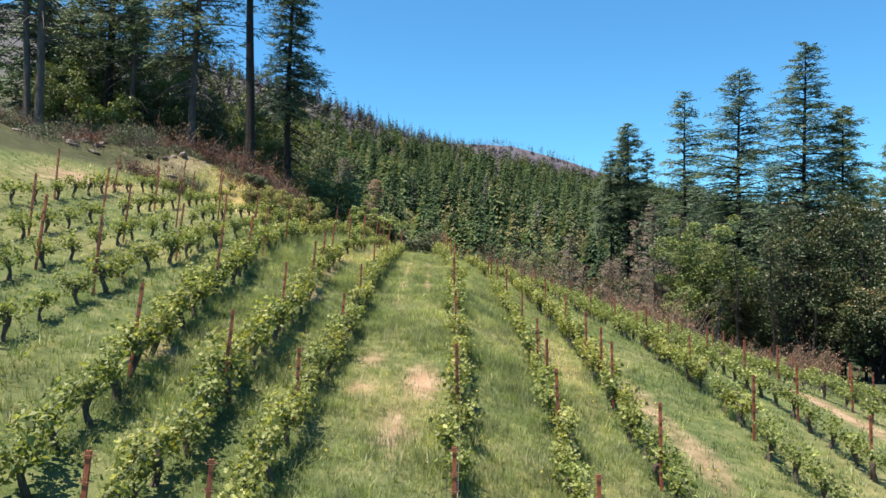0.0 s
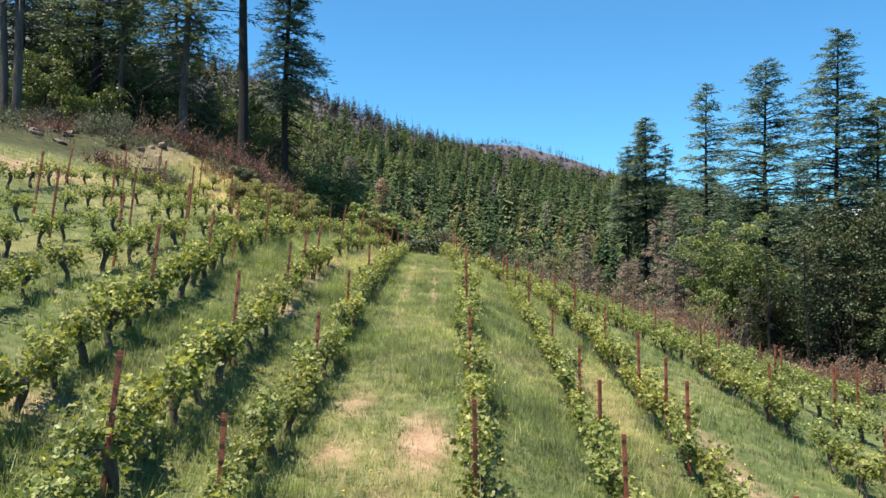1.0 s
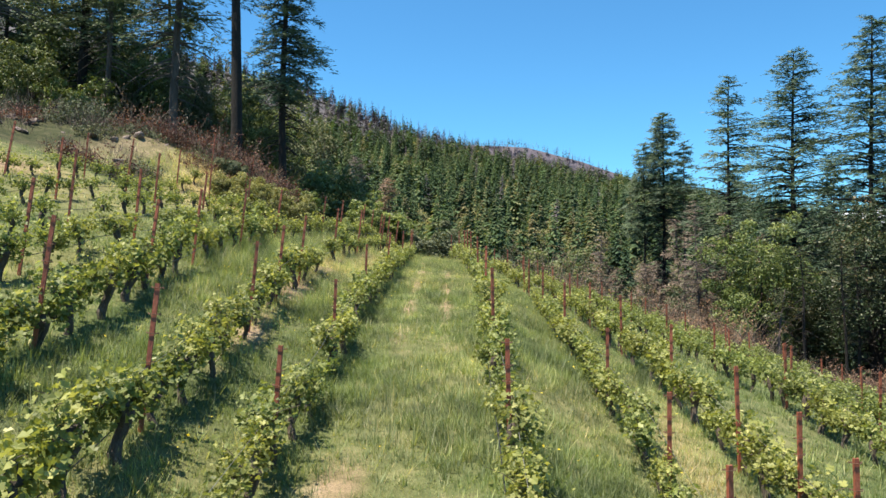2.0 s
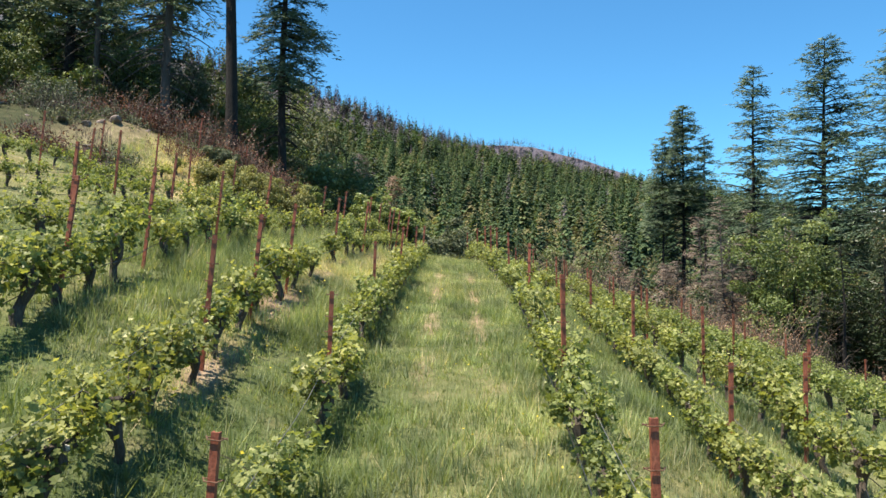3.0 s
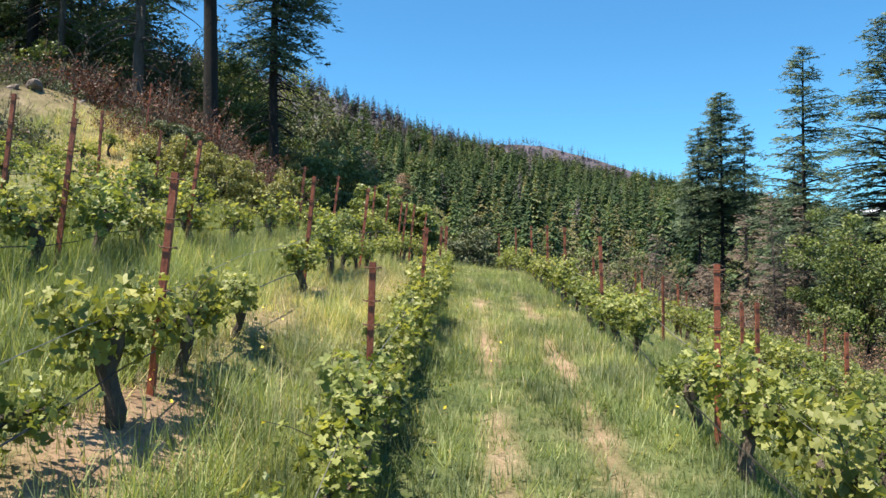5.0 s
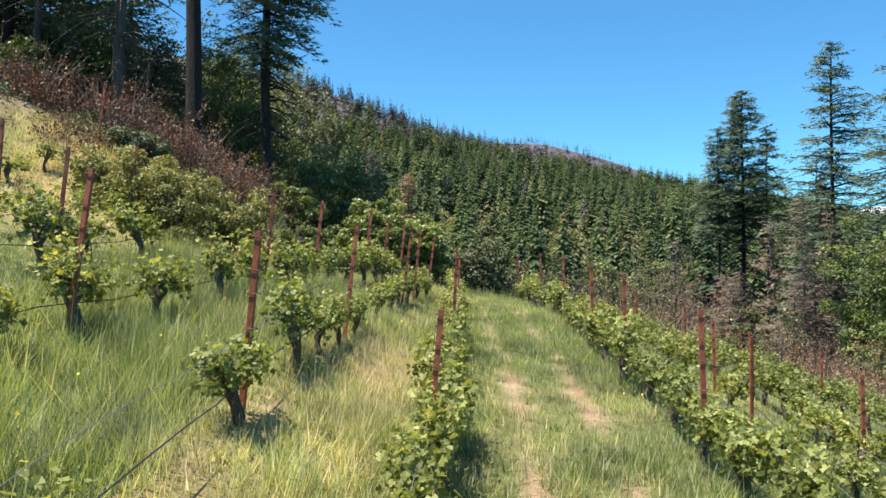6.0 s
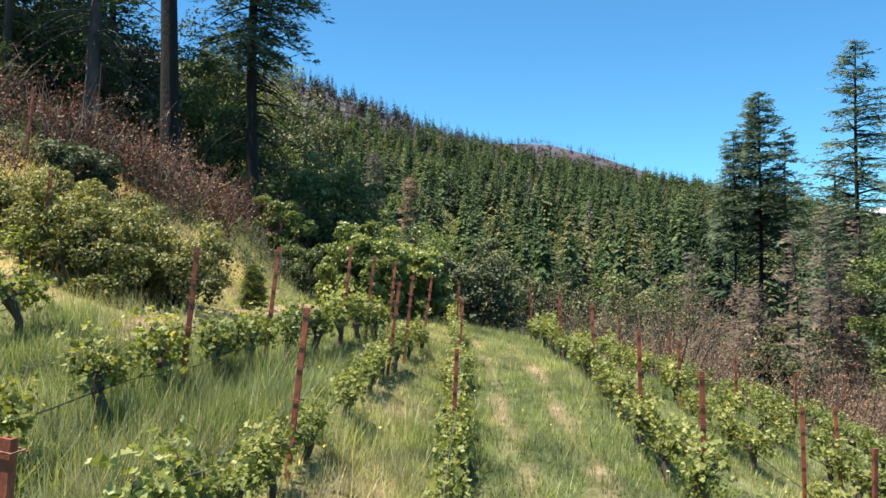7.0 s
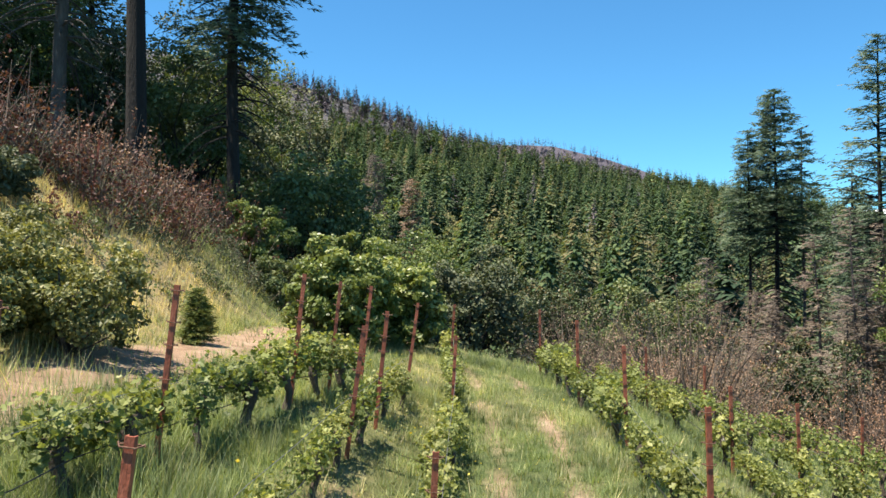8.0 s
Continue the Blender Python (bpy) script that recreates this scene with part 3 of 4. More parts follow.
def plant_rows():
    kinds = []
    for k in range(10):
        t, c, f = vine_parts(100 + k, 500, 0.068)
        v = thing("grape_vine", Matrix(), "leafy grape vine with gnarled trunk in trellis row", "vine", "vines in rows")
        part("trunk", t, M_VINEBARK, v)
        part("cane", c, M_VINEBARK, v)
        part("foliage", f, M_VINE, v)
        if k % 3 == 0:
            bm = bmesh.new()
            head = t.v[0][-1]
            bmesh.ops.create_icosphere(bm, subdivisions=1, radius=0.04, matrix=Matrix.Translation((head[0] - 0.02, head[1] - 0.045, head[2] - 0.03)) @ Matrix.Diagonal((1, 0.6, 0.8, 1)))
            part("pruning_cut", bm, M_CUT, v, "pale weathered pruning cut")
        kinds.append(v)
    far = [vine_parts(300 + k, 300, 0.085, False) for k in range(8)]
    far_leaf, far_trunk = Soup(), Soup()
    post = steel_post()
    used, post_used, count = set(), False, 0
    r = np.random.default_rng(11)
    for row, (_, y0, y1, tall, posts) in VINE_ROWS.items():
        told = VINES_AT.get(row, [])
        spots, y = [], y0 + r.uniform()
        while y < (told[0] - 0.6 if told else y1):
            spots.append(y)
            y += VINE_STEP.get(row, 1.35) * r.uniform(0.9, 1.1)
        for y in spots + told:
            x = row_x(row, y)
            gap = r.uniform() < {"c1": 0.02, "l1": 0.03, "l2": 0.05, "l3": 0.06, "l4": 0.08}.get(row, 0.07)
            size = r.uniform(0.85, 1.12) * {"c1": 1.0, "l1": 1.0, "r1": 0.95, "l2": 1.15 if y < 20 else 0.98 if y < 31 else 0.9, "l3": 1.18 if y < 26 else 1.04, "r3": 1.1}.get(row, 1.0 if row[0] == "r" else 0.95) * (0.86 if row in ("l1", "l2") and y > 36 else 1.0)
            near = (row in ("c1", "l1", "l2", "r1") and y > 8) or (row == "l3" and y > 14) or (row in ("r2", "l4") and 16 < y < 48) or (row == "r3" and 18 < y < 28)
            yaw = r.choice([0, 180]) + r.normal() * 8
            if y in told or not gap:
                g = at_ground(x + r.normal() * 0.04, y)
                if near and count < 290:
                    count += 1
                    i = int(r.integers(0, 10))
                    m = pose(g.x, g.y, g.z, r.normal() * 3, r.normal() * 3, yaw)
                    if i in used:
                        o = copy_thing(kinds[i], m)
                    else:
                        o = kinds[i]
                        o.matrix_world = m
                        used.add(i)
                    o.scale = (size, size * (1.05 if row in ("l1", "l2", "l3") else 1.2), size * r.uniform(0.9, 1.1))
                else:
                    t, c, f = far[int(r.integers(0, 8))]
                    R = np.array(Euler((0, 0, radians(yaw))).to_matrix())
                    for src, dst in ((t, far_trunk), (f, far_leaf)):
                        v = (np.concatenate(src.v) * np.array([1, 1.2, 1])) @ R.T * size + np.array(g)
                        dst.add(v, np.concatenate(src.f3) if src.f3 else None, np.concatenate(src.f4) if src.f4 else None, np.concatenate(src.t))
        for y in posts:
            lean = {"l1": -2.2}.get(row, -6.0 if row[0] == "l" else 1.2)
            g = at_ground(row_x(row, y) - (0.03 if row[0] == "l" else 0.0), y)
            m = pose(g.x, g.y, g.z, r.normal() * 1.2, r.normal() * 1.0 + lean, r.normal() * 6 + 180)
            o = post
            if post_used:
                o = copy_thing(post, m)
            post_used, o.matrix_world = True, m
            o.scale = (0.98, 0.98, (tall + r.normal() * 0.05) / 1.55)
    far_vines = thing("vine_rows", Matrix(), "rows of leafy grape vines farther across the slope", "vines", kind="stuff")
    part("trunk", far_trunk, M_VINEBARK, far_vines)
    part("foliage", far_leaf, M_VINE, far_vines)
    for row, (_, y0, y1, tall, posts) in VINE_ROWS.items():
        ys = np.arange(y0, y1, 0.6)
        base = np.array([[row_x(row, y), y, 0] for y in ys])
        gz = ground_z(base[:, 0], ys)
        for name, h, rad, mat, lab in (("drip_hose", 0.36, 0.0065, M_HOSE, "black drip irrigation hose hung along a vine row"), ("trellis_wire", 0.72, 0.003, M_WIRE, "thin galvanised wire strung between trellis posts")):
            s = Soup()
            tube(s, base + np.stack([0 * ys + (-0.14 if row == "c1" and name == "drip_hose" else 0.03), 0 * ys, gz + h - 0.04 * np.abs(np.sin(ys * 1.6)) * (name == "drip_hose")], -1), rad, 5)
            solid(name, s, mat, lab, "hose" if name == "drip_hose" else "wire", "row lines")


plant_rows()
# ---- trees ----
def conifer(name, x, y, top_z, radius, crown_from, seed, needle, bark, label, trunk_r=0.3, branches=90, clump=0.55, sag=0.25, lean=(0.0, 0.0), sparse=0.0, per=11, dead_below=0.0, profile=0.62, fine=True, blade=0.0):
    """A conifer from the land at (x, y) up to top_z: trunk, limbs, and a crown of small needle sprays along the limbs."""
    r = np.random.default_rng(seed)
    g = at_ground(x, y)
    h = top_z - g.z
    radius, clump, per = radius * 1.05, clump * (0.85 if fine else 1.2), per * (1.3 if fine else 1.2)
    cb = crown_from * h
    ob = thing(name, Matrix.Translation(g), label, "tree")
    zs = np.linspace(-0.6, h, 14)
    f = np.clip(zs / h, 0, 1)
    sway = min(0.12, 0.02 * h)
    spine = np.stack([lean[0] * h * f ** 1.3 + sway * np.sin(f * 7 + seed), lean[1] * h * f ** 1.3 + sway * np.cos(f * 6 + seed), zs], -1)
    rad = trunk_r * (1.05 - f) ** 0.8 + 0.015
    rad[0] *= 1.35
    s = Soup()
    tube(s, spine, rad, 9)
    part("trunk", s.mesh("trunk", True), bark, ob)
    limbs, crown = Soup(), Soup()
    cs, dirs, tints = [], [], []
    branches = int(branches * (2.0 if fine else 1.0))
    lo = cb * (1 - 0.45 * (dead_below > 0))
    for k in range(branches):
        q = (k + r.uniform()) / branches
        z = lo + (h - lo) * q ** 0.92
        dead = z < cb
        c = np.clip((z - cb) / (h - cb), 0, 1)
        L = radius * ((1 - c) ** profile * (0.55 + 0.45 * min(1, c * 6 + 0.35)) + 0.04) * r.uniform(0.5, 1.15)
        if r.uniform() < sparse and c < 0.9:
            L *= 0.4
        if dead:
            L = radius * r.uniform(0.35, 0.8)
        a = r.uniform(0, 2 * np.pi)
        e0 = np.array([np.interp(z, zs, spine[:, 0]), np.interp(z, zs, spine[:, 1]), z])
        o = np.array([np.cos(a), np.sin(a), 0.0])
        rise = 0.5 * c - 0.05 + r.normal() * 0.15
        t = np.linspace(0, 1, 5)[:, None]
        p = e0 + o * L * t + np.array([0, 0, 1.0]) * L * (rise * t - (sag + 0.25 * dead) * t ** 2)
        tube(limbs, p, np.linspace(0.018 * L + 0.012, 0.006, 5), 4, 0.5, False)
        if dead:
            continue
        n = max(4, int(per * L / radius * 1.9) + 3)
        tt = r.uniform(0.18, 1.03, n)[:, None]
        side = np.array([-o[1], o[0], 0])
        off = r.normal(size=(n, 1)) * 0.2 * L * (1.1 - 0.6 * tt)
        c0 = e0 + o * L * tt + np.array([0, 0, 1.0]) * L * (rise * tt - sag * tt ** 2) + side * off + np.array([0, 0, 1.0]) * (r.normal(size=(n, 1)) * 0.035 - 0.02) * L
        cs.append(c0)
        dirs.append(unit(o + side * np.sign(off) * 0.55 + r.normal(size=(n, 3)) * 0.3))
        # Sprays paler from trunk to limb tip, plus a random part.
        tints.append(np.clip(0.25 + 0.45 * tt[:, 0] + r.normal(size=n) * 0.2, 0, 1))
    c, d, tn = np.concatenate(cs), np.concatenate(dirs), np.concatenate(tints)
    n, blades = len(c), 11 if fine else 7
    cc, dd = np.repeat(c, blades, 0), np.repeat(d, blades, 0)
    along = r.uniform(-0.5, 1.3, n * blades)[:, None]
    across = unit(np.cross(dd, np.array([0, 0, 1.0])) + 1e-6) * r.choice([-1.0, 1.0], n * blades)[:, None]
    cc = cc + dd * along * clump + np.array([0, 0, -0.06]) * clump * along ** 2
    w = unit(dd * 0.8 + across * (0.75 - 0.3 * along) + r.normal(size=(n * blades, 3)) * np.array([0.2, 0.2, 0.2]))
    L = (clump * (0.95 - 0.35 * np.abs(along[:, 0])) * r.uniform(0.5, 1.1, n * blades))[:, None]
    u = unit(np.cross(w, r.normal(size=(n * blades, 3)) * 0.7 + np.array([0, -0.3, 0.8])))
    dn = np.array([0, 0, -0.12])
    v = np.stack([cc - w * L * 0.15, cc + w * L * 0.4 + u * L * (blade or (0.085 if fine else 0.12)), cc + w * L * 0.9 + dn * L, cc + w * L * 0.4 - u * L * (blade or (0.085 if fine else 0.12)) + dn * L * 0.6], 1)
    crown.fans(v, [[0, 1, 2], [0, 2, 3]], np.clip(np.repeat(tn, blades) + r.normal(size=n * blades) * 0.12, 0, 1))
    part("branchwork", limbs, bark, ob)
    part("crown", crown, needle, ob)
    return ob


def broad_tree(name, x, y, height, radius, seed, leaf, label, trunk_h=0.3, leaf_size=0.3, clumps=60, per=90, trunk_r=0.22, squash=0.8, bark=None, category="tree"):
    """A leafy tree or shrub: trunk, forking limbs, and clumps of leaves with gaps between them."""
    r = np.random.default_rng(seed)
    g = at_ground(x, y)
    ob = thing(name, Matrix.Translation(g), label, category)
    bark = bark or M_BARK
    s, limbs, crown = Soup(), Soup(), Soup()
    th = height * trunk_h
    ts = np.linspace(0, 1, 6)
    tp = np.stack([0.05 * height * np.sin(ts * 2 + seed) * ts, 0.04 * height * np.cos(ts * 3 + seed) * ts, -0.3 + (th + 0.3) * ts], -1)
    tube(s, tp, trunk_r * (1.25 - 0.55 * ts), 8)
    part("trunk", s.mesh("trunk", True), bark, ob)
    mid = np.array([0, 0, th + (height - th) * 0.48])
    hz = (height - th) * 0.55
    cs, tn, out = [], [], []
    for k in range(clumps):
        a, zz = r.uniform(0, 2 * np.pi), r.uniform(-0.95, 1)
        q = r.uniform(0.45, 1.05) * (1 + 0.14 * np.sin(3 * a + seed) + 0.1 * np.sin(5 * a + 2 * zz))
        rr = np.sqrt(max(0.03, 1 - zz * zz * squash))
        c = mid + np.array([np.cos(a) * rr * q * radius, np.sin(a) * rr * q * radius, zz * q * hz])
        if k % 3 == 0:
            j = tp[int(r.integers(2, 6))]
            tt = np.linspace(0, 1, 5)[:, None]
            bend = r.normal(size=3) * 0.08 * height
            tube(limbs, j + (c - j) * tt + bend * np.sin(tt * np.pi), np.linspace(trunk_r * 0.4, 0.012, 5), 5, 0.5, False)
        cr = radius * r.uniform(0.16, 0.3)
        m = int(per * r.uniform(0.6, 1.3))
        o = unit(r.normal(size=(m, 3)))
        pts = c + o * (r.uniform(0.25, 1, m) ** 0.5)[:, None] * np.array([cr, cr, cr * 0.72])
        cs.append(pts)
        out.append(unit(o + unit(c - mid) * 0.8))
        # Clump and crown tops tinted lighter, undersides darker: top light painted in.
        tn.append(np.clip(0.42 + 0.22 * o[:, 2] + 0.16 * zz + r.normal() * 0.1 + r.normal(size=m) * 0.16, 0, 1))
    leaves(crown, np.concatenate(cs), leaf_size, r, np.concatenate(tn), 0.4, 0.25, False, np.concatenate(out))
    if limbs.count:
        part("branchwork", limbs, bark, ob)
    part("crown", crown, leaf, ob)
    return ob


def brush(name, x, y, width, height, seed, label, twig=None, leaf=None, twigs=260, leaf_count=400, leaf_size=0.1, depth=None, category="shrub"):
    """A tangle of bare twigs, with or without leaves still on them."""
    r = np.random.default_rng(seed)
    g = at_ground(x, y)
    ob = thing(name, Matrix.Translation(g), label, category)
    s = Soup()
    depth = depth or width
    tips = []
    feet = r.uniform(-0.35, 0.35, (twigs, 2)) * np.array([width, depth])
    feet_z = ground_z(x + feet[:, 0], y + feet[:, 1]) - g.z - 0.1
    for k in range(twigs):
        bx, by = feet[k]
        edge = 1 - 0.6 * ((2 * bx / width) ** 2 + (2 * by / depth) ** 2)
        hh = height * max(0.25, edge) * r.uniform(0.45, 1.1)
        b0 = np.array([bx, by, feet_z[k]])
        d = np.array([r.normal() * 0.35 + bx / width * 0.8, r.normal() * 0.35 + by / depth * 0.8, 1.0])
        t = np.linspace(0, 1, 3)[:, None]
        p = b0 + d * hh * t + r.normal(size=3) * 0.12 * hh * t ** 2
        tube(s, p, np.linspace(0.006 * hh + 0.008, 0.004, 3), 3, r.uniform(), False)
        for q in range(3):
            i = r.uniform(0.3, 0.95)
            a0 = b0 + d * hh * i
            e = a0 + (unit(r.normal(size=3)) * 0.6 + d * 0.35) * hh * 0.32
            tube(s, [a0, e], [0.007, 0.003], 3, r.uniform(), False)
            tips += [e, (a0 + e) / 2]
    part("twigwork", s, twig or M_TWIG, ob)
    if leaf:
        tips = np.array(tips)
        c = tips[r.integers(0, len(tips), leaf_count)] + r.normal(size=(leaf_count, 3)) * 0.09
        lf = Soup()
        leaves(lf, c, leaf_size, r, None, 0.3, 0.3, False)
        part("leafage", lf, leaf, ob)
    return ob


FIR, PINE = "tall dark green fir standing at the forest edge", "tall pine with bare lower trunk and high crown"
# above the bank
conifer("pine_tree", -15.8, 62.7, 46, 5.0, 0.5, 1, M_PINE, M_BARK, "tall pine with thick dark bare trunk on the bank", 0.4, 80, 0.7, 0.1, (0.0, 0.0), 0.3, 12)
conifer("fir_tree", -13.9, 69.3, 37, 3.7, 0.36, 2, M_NEEDLE, M_BARK, FIR, 0.32, 120, 0.6, 0.35, (0.0, 0.0), 0.25, 12, 0.3)
conifer("pine_tree", -22.7, 69.3, 46, 5.5, 0.36, 3, M_PINE, M_GREYBARK, PINE, 0.36, 90, 0.7, 0.15, (0.02, 0), 0.2, 12, 0.3)
conifer("pine_tree", -32.5, 74.0, 52, 5.5, 0.3, 4, M_PINE, M_BARK, PINE, 0.42, 110, 0.7, 0.2, (0, 0), 0.2, 12, 0.4)
conifer("pine_tree", -29.5, 72.0, 46, 4.5, 0.35, 5, M_NEEDLE, M_GREYBARK, PINE, 0.25, 80, 0.6, 0.2, (0.01, 0), 0.3, 10, 0.4)
conifer("pine_tree", -33.2, 62.5, 50, 6.0, 0.45, 6, M_PINE, M_GREYBARK, "grey pine trunk with dead lower limbs", 0.34, 80, 0.7, 0.2, (0, 0), 0.3, 10, 0.5)
conifer("pine_tree", -34.5, 63.0, 46, 5.0, 0.5, 7, M_PINE, M_GREYBARK, "grey pine trunk with dead lower limbs", 0.28, 70, 0.7, 0.2, (-0.01, 0), 0.3, 10, 0.5)
r_wood = np.random.default_rng(21)
for k in range(18):
    a, q = r_wood.uniform(0, 1), r_wood.uniform(0, 1)
    x, y = -27 - 34 * a - 4 * q, 78 + 22 * q - 16 * a
    conifer("fir_tree", x, y, float(ground_z(x, y)) + r_wood.uniform(14, 26), r_wood.uniform(3.2, 4.6), r_wood.uniform(0.05, 0.3), 40 + k, M_NEEDLE if k % 3 else M_PINE, M_BARK, "dark fir in the wood above the bank", 0.26, 80, 0.7, 0.3, (0, 0), 0.15, 9, 0.3, fine=False)
for k, (x, y, h, w) in enumerate(((-21.5, 80, 13, 4.2), (-18.0, 82, 15, 4.6), (-13.8, 79, 11.5, 3.8), (-24, 83, 10, 3.6), (-28, 79, 9, 3.4), (-17.2, 73, 9.5, 3.0), (-13.5, 76, 6, 2.6), (-20.5, 75, 6.5, 2.4), (-36, 72, 8, 3.2), (-31, 70, 6, 2.6), (-12.5, 84, 8, 3.5), (-10.5, 92, 8, 3.4), (-24.8, 76.5, 13, 4.2), (-21.0, 84, 15, 4.4), (-28.2, 75.5, 12, 4.0), (-31.5, 78, 14, 4.4), (-36, 78, 13, 4.2), (-26.5, 84, 15, 4.6))):
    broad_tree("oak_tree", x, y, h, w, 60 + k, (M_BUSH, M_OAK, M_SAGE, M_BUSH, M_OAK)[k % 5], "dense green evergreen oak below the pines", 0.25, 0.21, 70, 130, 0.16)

# right-hand wood
conifer("fir_tree", 27.0, 108.0, 27.8, 4.6, 0.58, 80, M_NEEDLE, M_BARK, FIR, 0.3, 130, 0.65, 0.3, (0, 0), 0.1, 13, 0.4)
conifer("fir_tree", 24.6, 108.5, 23.6, 3.2, 0.6, 86, M_NEEDLE, M_BARK, FIR, 0.2, 70, 0.6, 0.3, (0, 0), 0.1, 12, 0.4)
conifer("fir_tree", 30.0, 109.0, 24.2, 3.2, 0.6, 87, M_NEEDLE, M_GREYBARK, FIR, 0.2, 60, 0.6, 0.3, (0, 0), 0.25, 12, 0.4)
conifer("fir_tree", 32.0, 98.5, 30.2, 6.8, 0.2, 81, M_NEEDLE, M_BARK, "thin tall fir with open layered limbs", 0.3, 110, 0.65, 0.3, (0, 0), 0.2, 12, 0.3)
conifer("fir_tree", 35.5, 89.5, 30.6, 8.2, 0.15, 82, M_NEEDLE, M_BARK, "broad fir with open layered limbs", 0.36, 140, 0.7, 0.25, (0, 0), 0.15, 14, 0.3)
conifer("fir_tree", 40.3, 83.3, 32.2, 8.2, 0.15, 83, M_NEEDLE, M_BARK, FIR, 0.36, 140, 0.7, 0.28, (0, 0), 0.12, 14, 0.3)
conifer("fir_tree", 44.8, 84.0, 25.2, 6.2, 0.1, 84, M_PINE, M_BARK, "dense olive-green fir in the wood", 0.3, 150, 0.7, 0.2, (0, 0), 0.05, 14, 0.1)
conifer("fir_tree", 52.0, 86.0, 22.0, 5.5, 0.1, 85, M_NEEDLE, M_BARK, FIR, 0.3, 120, 0.7, 0.2, (0, 0), 0.1, 12, 0.1)
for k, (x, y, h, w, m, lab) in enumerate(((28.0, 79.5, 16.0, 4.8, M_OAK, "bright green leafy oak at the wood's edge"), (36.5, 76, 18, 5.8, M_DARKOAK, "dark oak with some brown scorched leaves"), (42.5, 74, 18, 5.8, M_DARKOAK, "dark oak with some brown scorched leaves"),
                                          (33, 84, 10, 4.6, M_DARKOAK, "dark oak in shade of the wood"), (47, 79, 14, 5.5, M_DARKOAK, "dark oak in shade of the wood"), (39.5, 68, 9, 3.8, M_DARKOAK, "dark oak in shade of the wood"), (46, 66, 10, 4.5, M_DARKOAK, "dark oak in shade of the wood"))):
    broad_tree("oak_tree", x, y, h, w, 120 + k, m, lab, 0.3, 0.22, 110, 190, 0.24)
for k in range(16):
    x, y = 36 + 3.2 * k + r_wood.uniform(-2, 2), 100 + r_wood.uniform(0, 28)
    conifer("fir_tree", x, y, r_wood.uniform(14, 23), r_wood.uniform(3.8, 5.2), 0.05, 820 + k, M_NEEDLE, M_BARK, "dark fir inside the wood", 0.22, 70, 0.8, 0.25, (0, 0), 0.1, 8, 0.0, fine=False)
# scorched, half-dead trees
for k in range(16):
    x, y = 16 + 16 * r_wood.uniform(), 84 + 26 * r_wood.uniform()
    conifer("dead_fir", x, y, float(ground_z(x, y)) + r_wood.uniform(11, 20), 2.6, 0.3, 150 + k, M_SNAG, M_GREYBARK, "grey-brown scorched fir with bare limbs", 0.14, 80, 0.5, 0.15, (r_wood.normal() * 0.02, 0), 0.3, 6, 0.6, 0.75, False, 0.045)
for k in range(12):
    x, y = 26 + 22 * r_wood.uniform(), 70 + 12 * r_wood.uniform()
    conifer("charred_pole_tree", x, y, float(ground_z(x, y)) + r_wood.uniform(9, 14), 1.8, 0.75, 180 + k, M_DARKOAK, M_BARK if k % 3 else M_GREYBARK, "slim charred trunk at the wood's edge", 0.13, 26, 0.4, 0.15, (r_wood.normal() * 0.04, 0), 0.3, 4, 0.6)

# pale dead trees standing on the hillside
conifer("dead_fir", -25.1, 195.0, 35.0, 4.0, 0.1, 170, M_SNAG, M_GREYBARK, "pale grey dead tree on the wooded hillside", 0.25, 150, 0.8, 0.1, (0, 0), 0.1, 10, 0.0, 0.5, False, 0.06)
conifer("dead_fir", -16.5, 190.0, 29.0, 3.2, 0.1, 171, M_PALE, M_GREYBARK, "pale brown scorched tree on the wooded hillside", 0.2, 110, 0.8, 0.1, (0, 0), 0.1, 9, 0.0, 0.4, False, 0.09)
# valley behind the rows
for k, (x, y, h, w, m, lab) in enumerate(((-2.2, 76, 7.2, 2.7, M_SAGE, "round grey-green bush beyond the rows"), (-11.0, 72, 8, 4.0, M_BUSH, "dense green bay tree below the bank"), (-7.0, 84, 10, 4.6, M_OAK, "dense green bay tree below the bank"), (-12, 90, 12, 5.0, M_OAK, "dense green bay tree below the bank"),
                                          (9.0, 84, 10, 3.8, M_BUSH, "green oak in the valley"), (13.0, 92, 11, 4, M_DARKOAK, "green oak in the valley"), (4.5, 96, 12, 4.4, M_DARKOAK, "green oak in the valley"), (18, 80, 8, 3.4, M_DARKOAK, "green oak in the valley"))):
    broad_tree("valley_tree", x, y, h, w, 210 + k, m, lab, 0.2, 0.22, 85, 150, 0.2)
for k, (x, y, w, h, leaf) in enumerate(((3.2, 76, 6, 5.6, M_PALE), (7.0, 75, 5, 5.0, M_PALE), (5.0, 78, 6, 6.5, M_PALE), (9.5, 78, 5, 5.0, M_RUSSET), (15, 74, 7, 4.0, M_RUSSET), (20, 78, 7, 5, M_RUSSET), (24, 74, 6, 3.5, M_RUSSET), (12, 80, 5, 5, M_PALE), (27, 70, 6, 3, M_RUSSET), (17, 68, 6, 2.4, M_RUSSET), (22, 66, 6, 2.0, M_PLUM))):
    brush("dead_brush", x, y, w, h, 230 + k, "scorched brown brush at the vineyard edge", None, leaf, 130, 4600, 0.08)

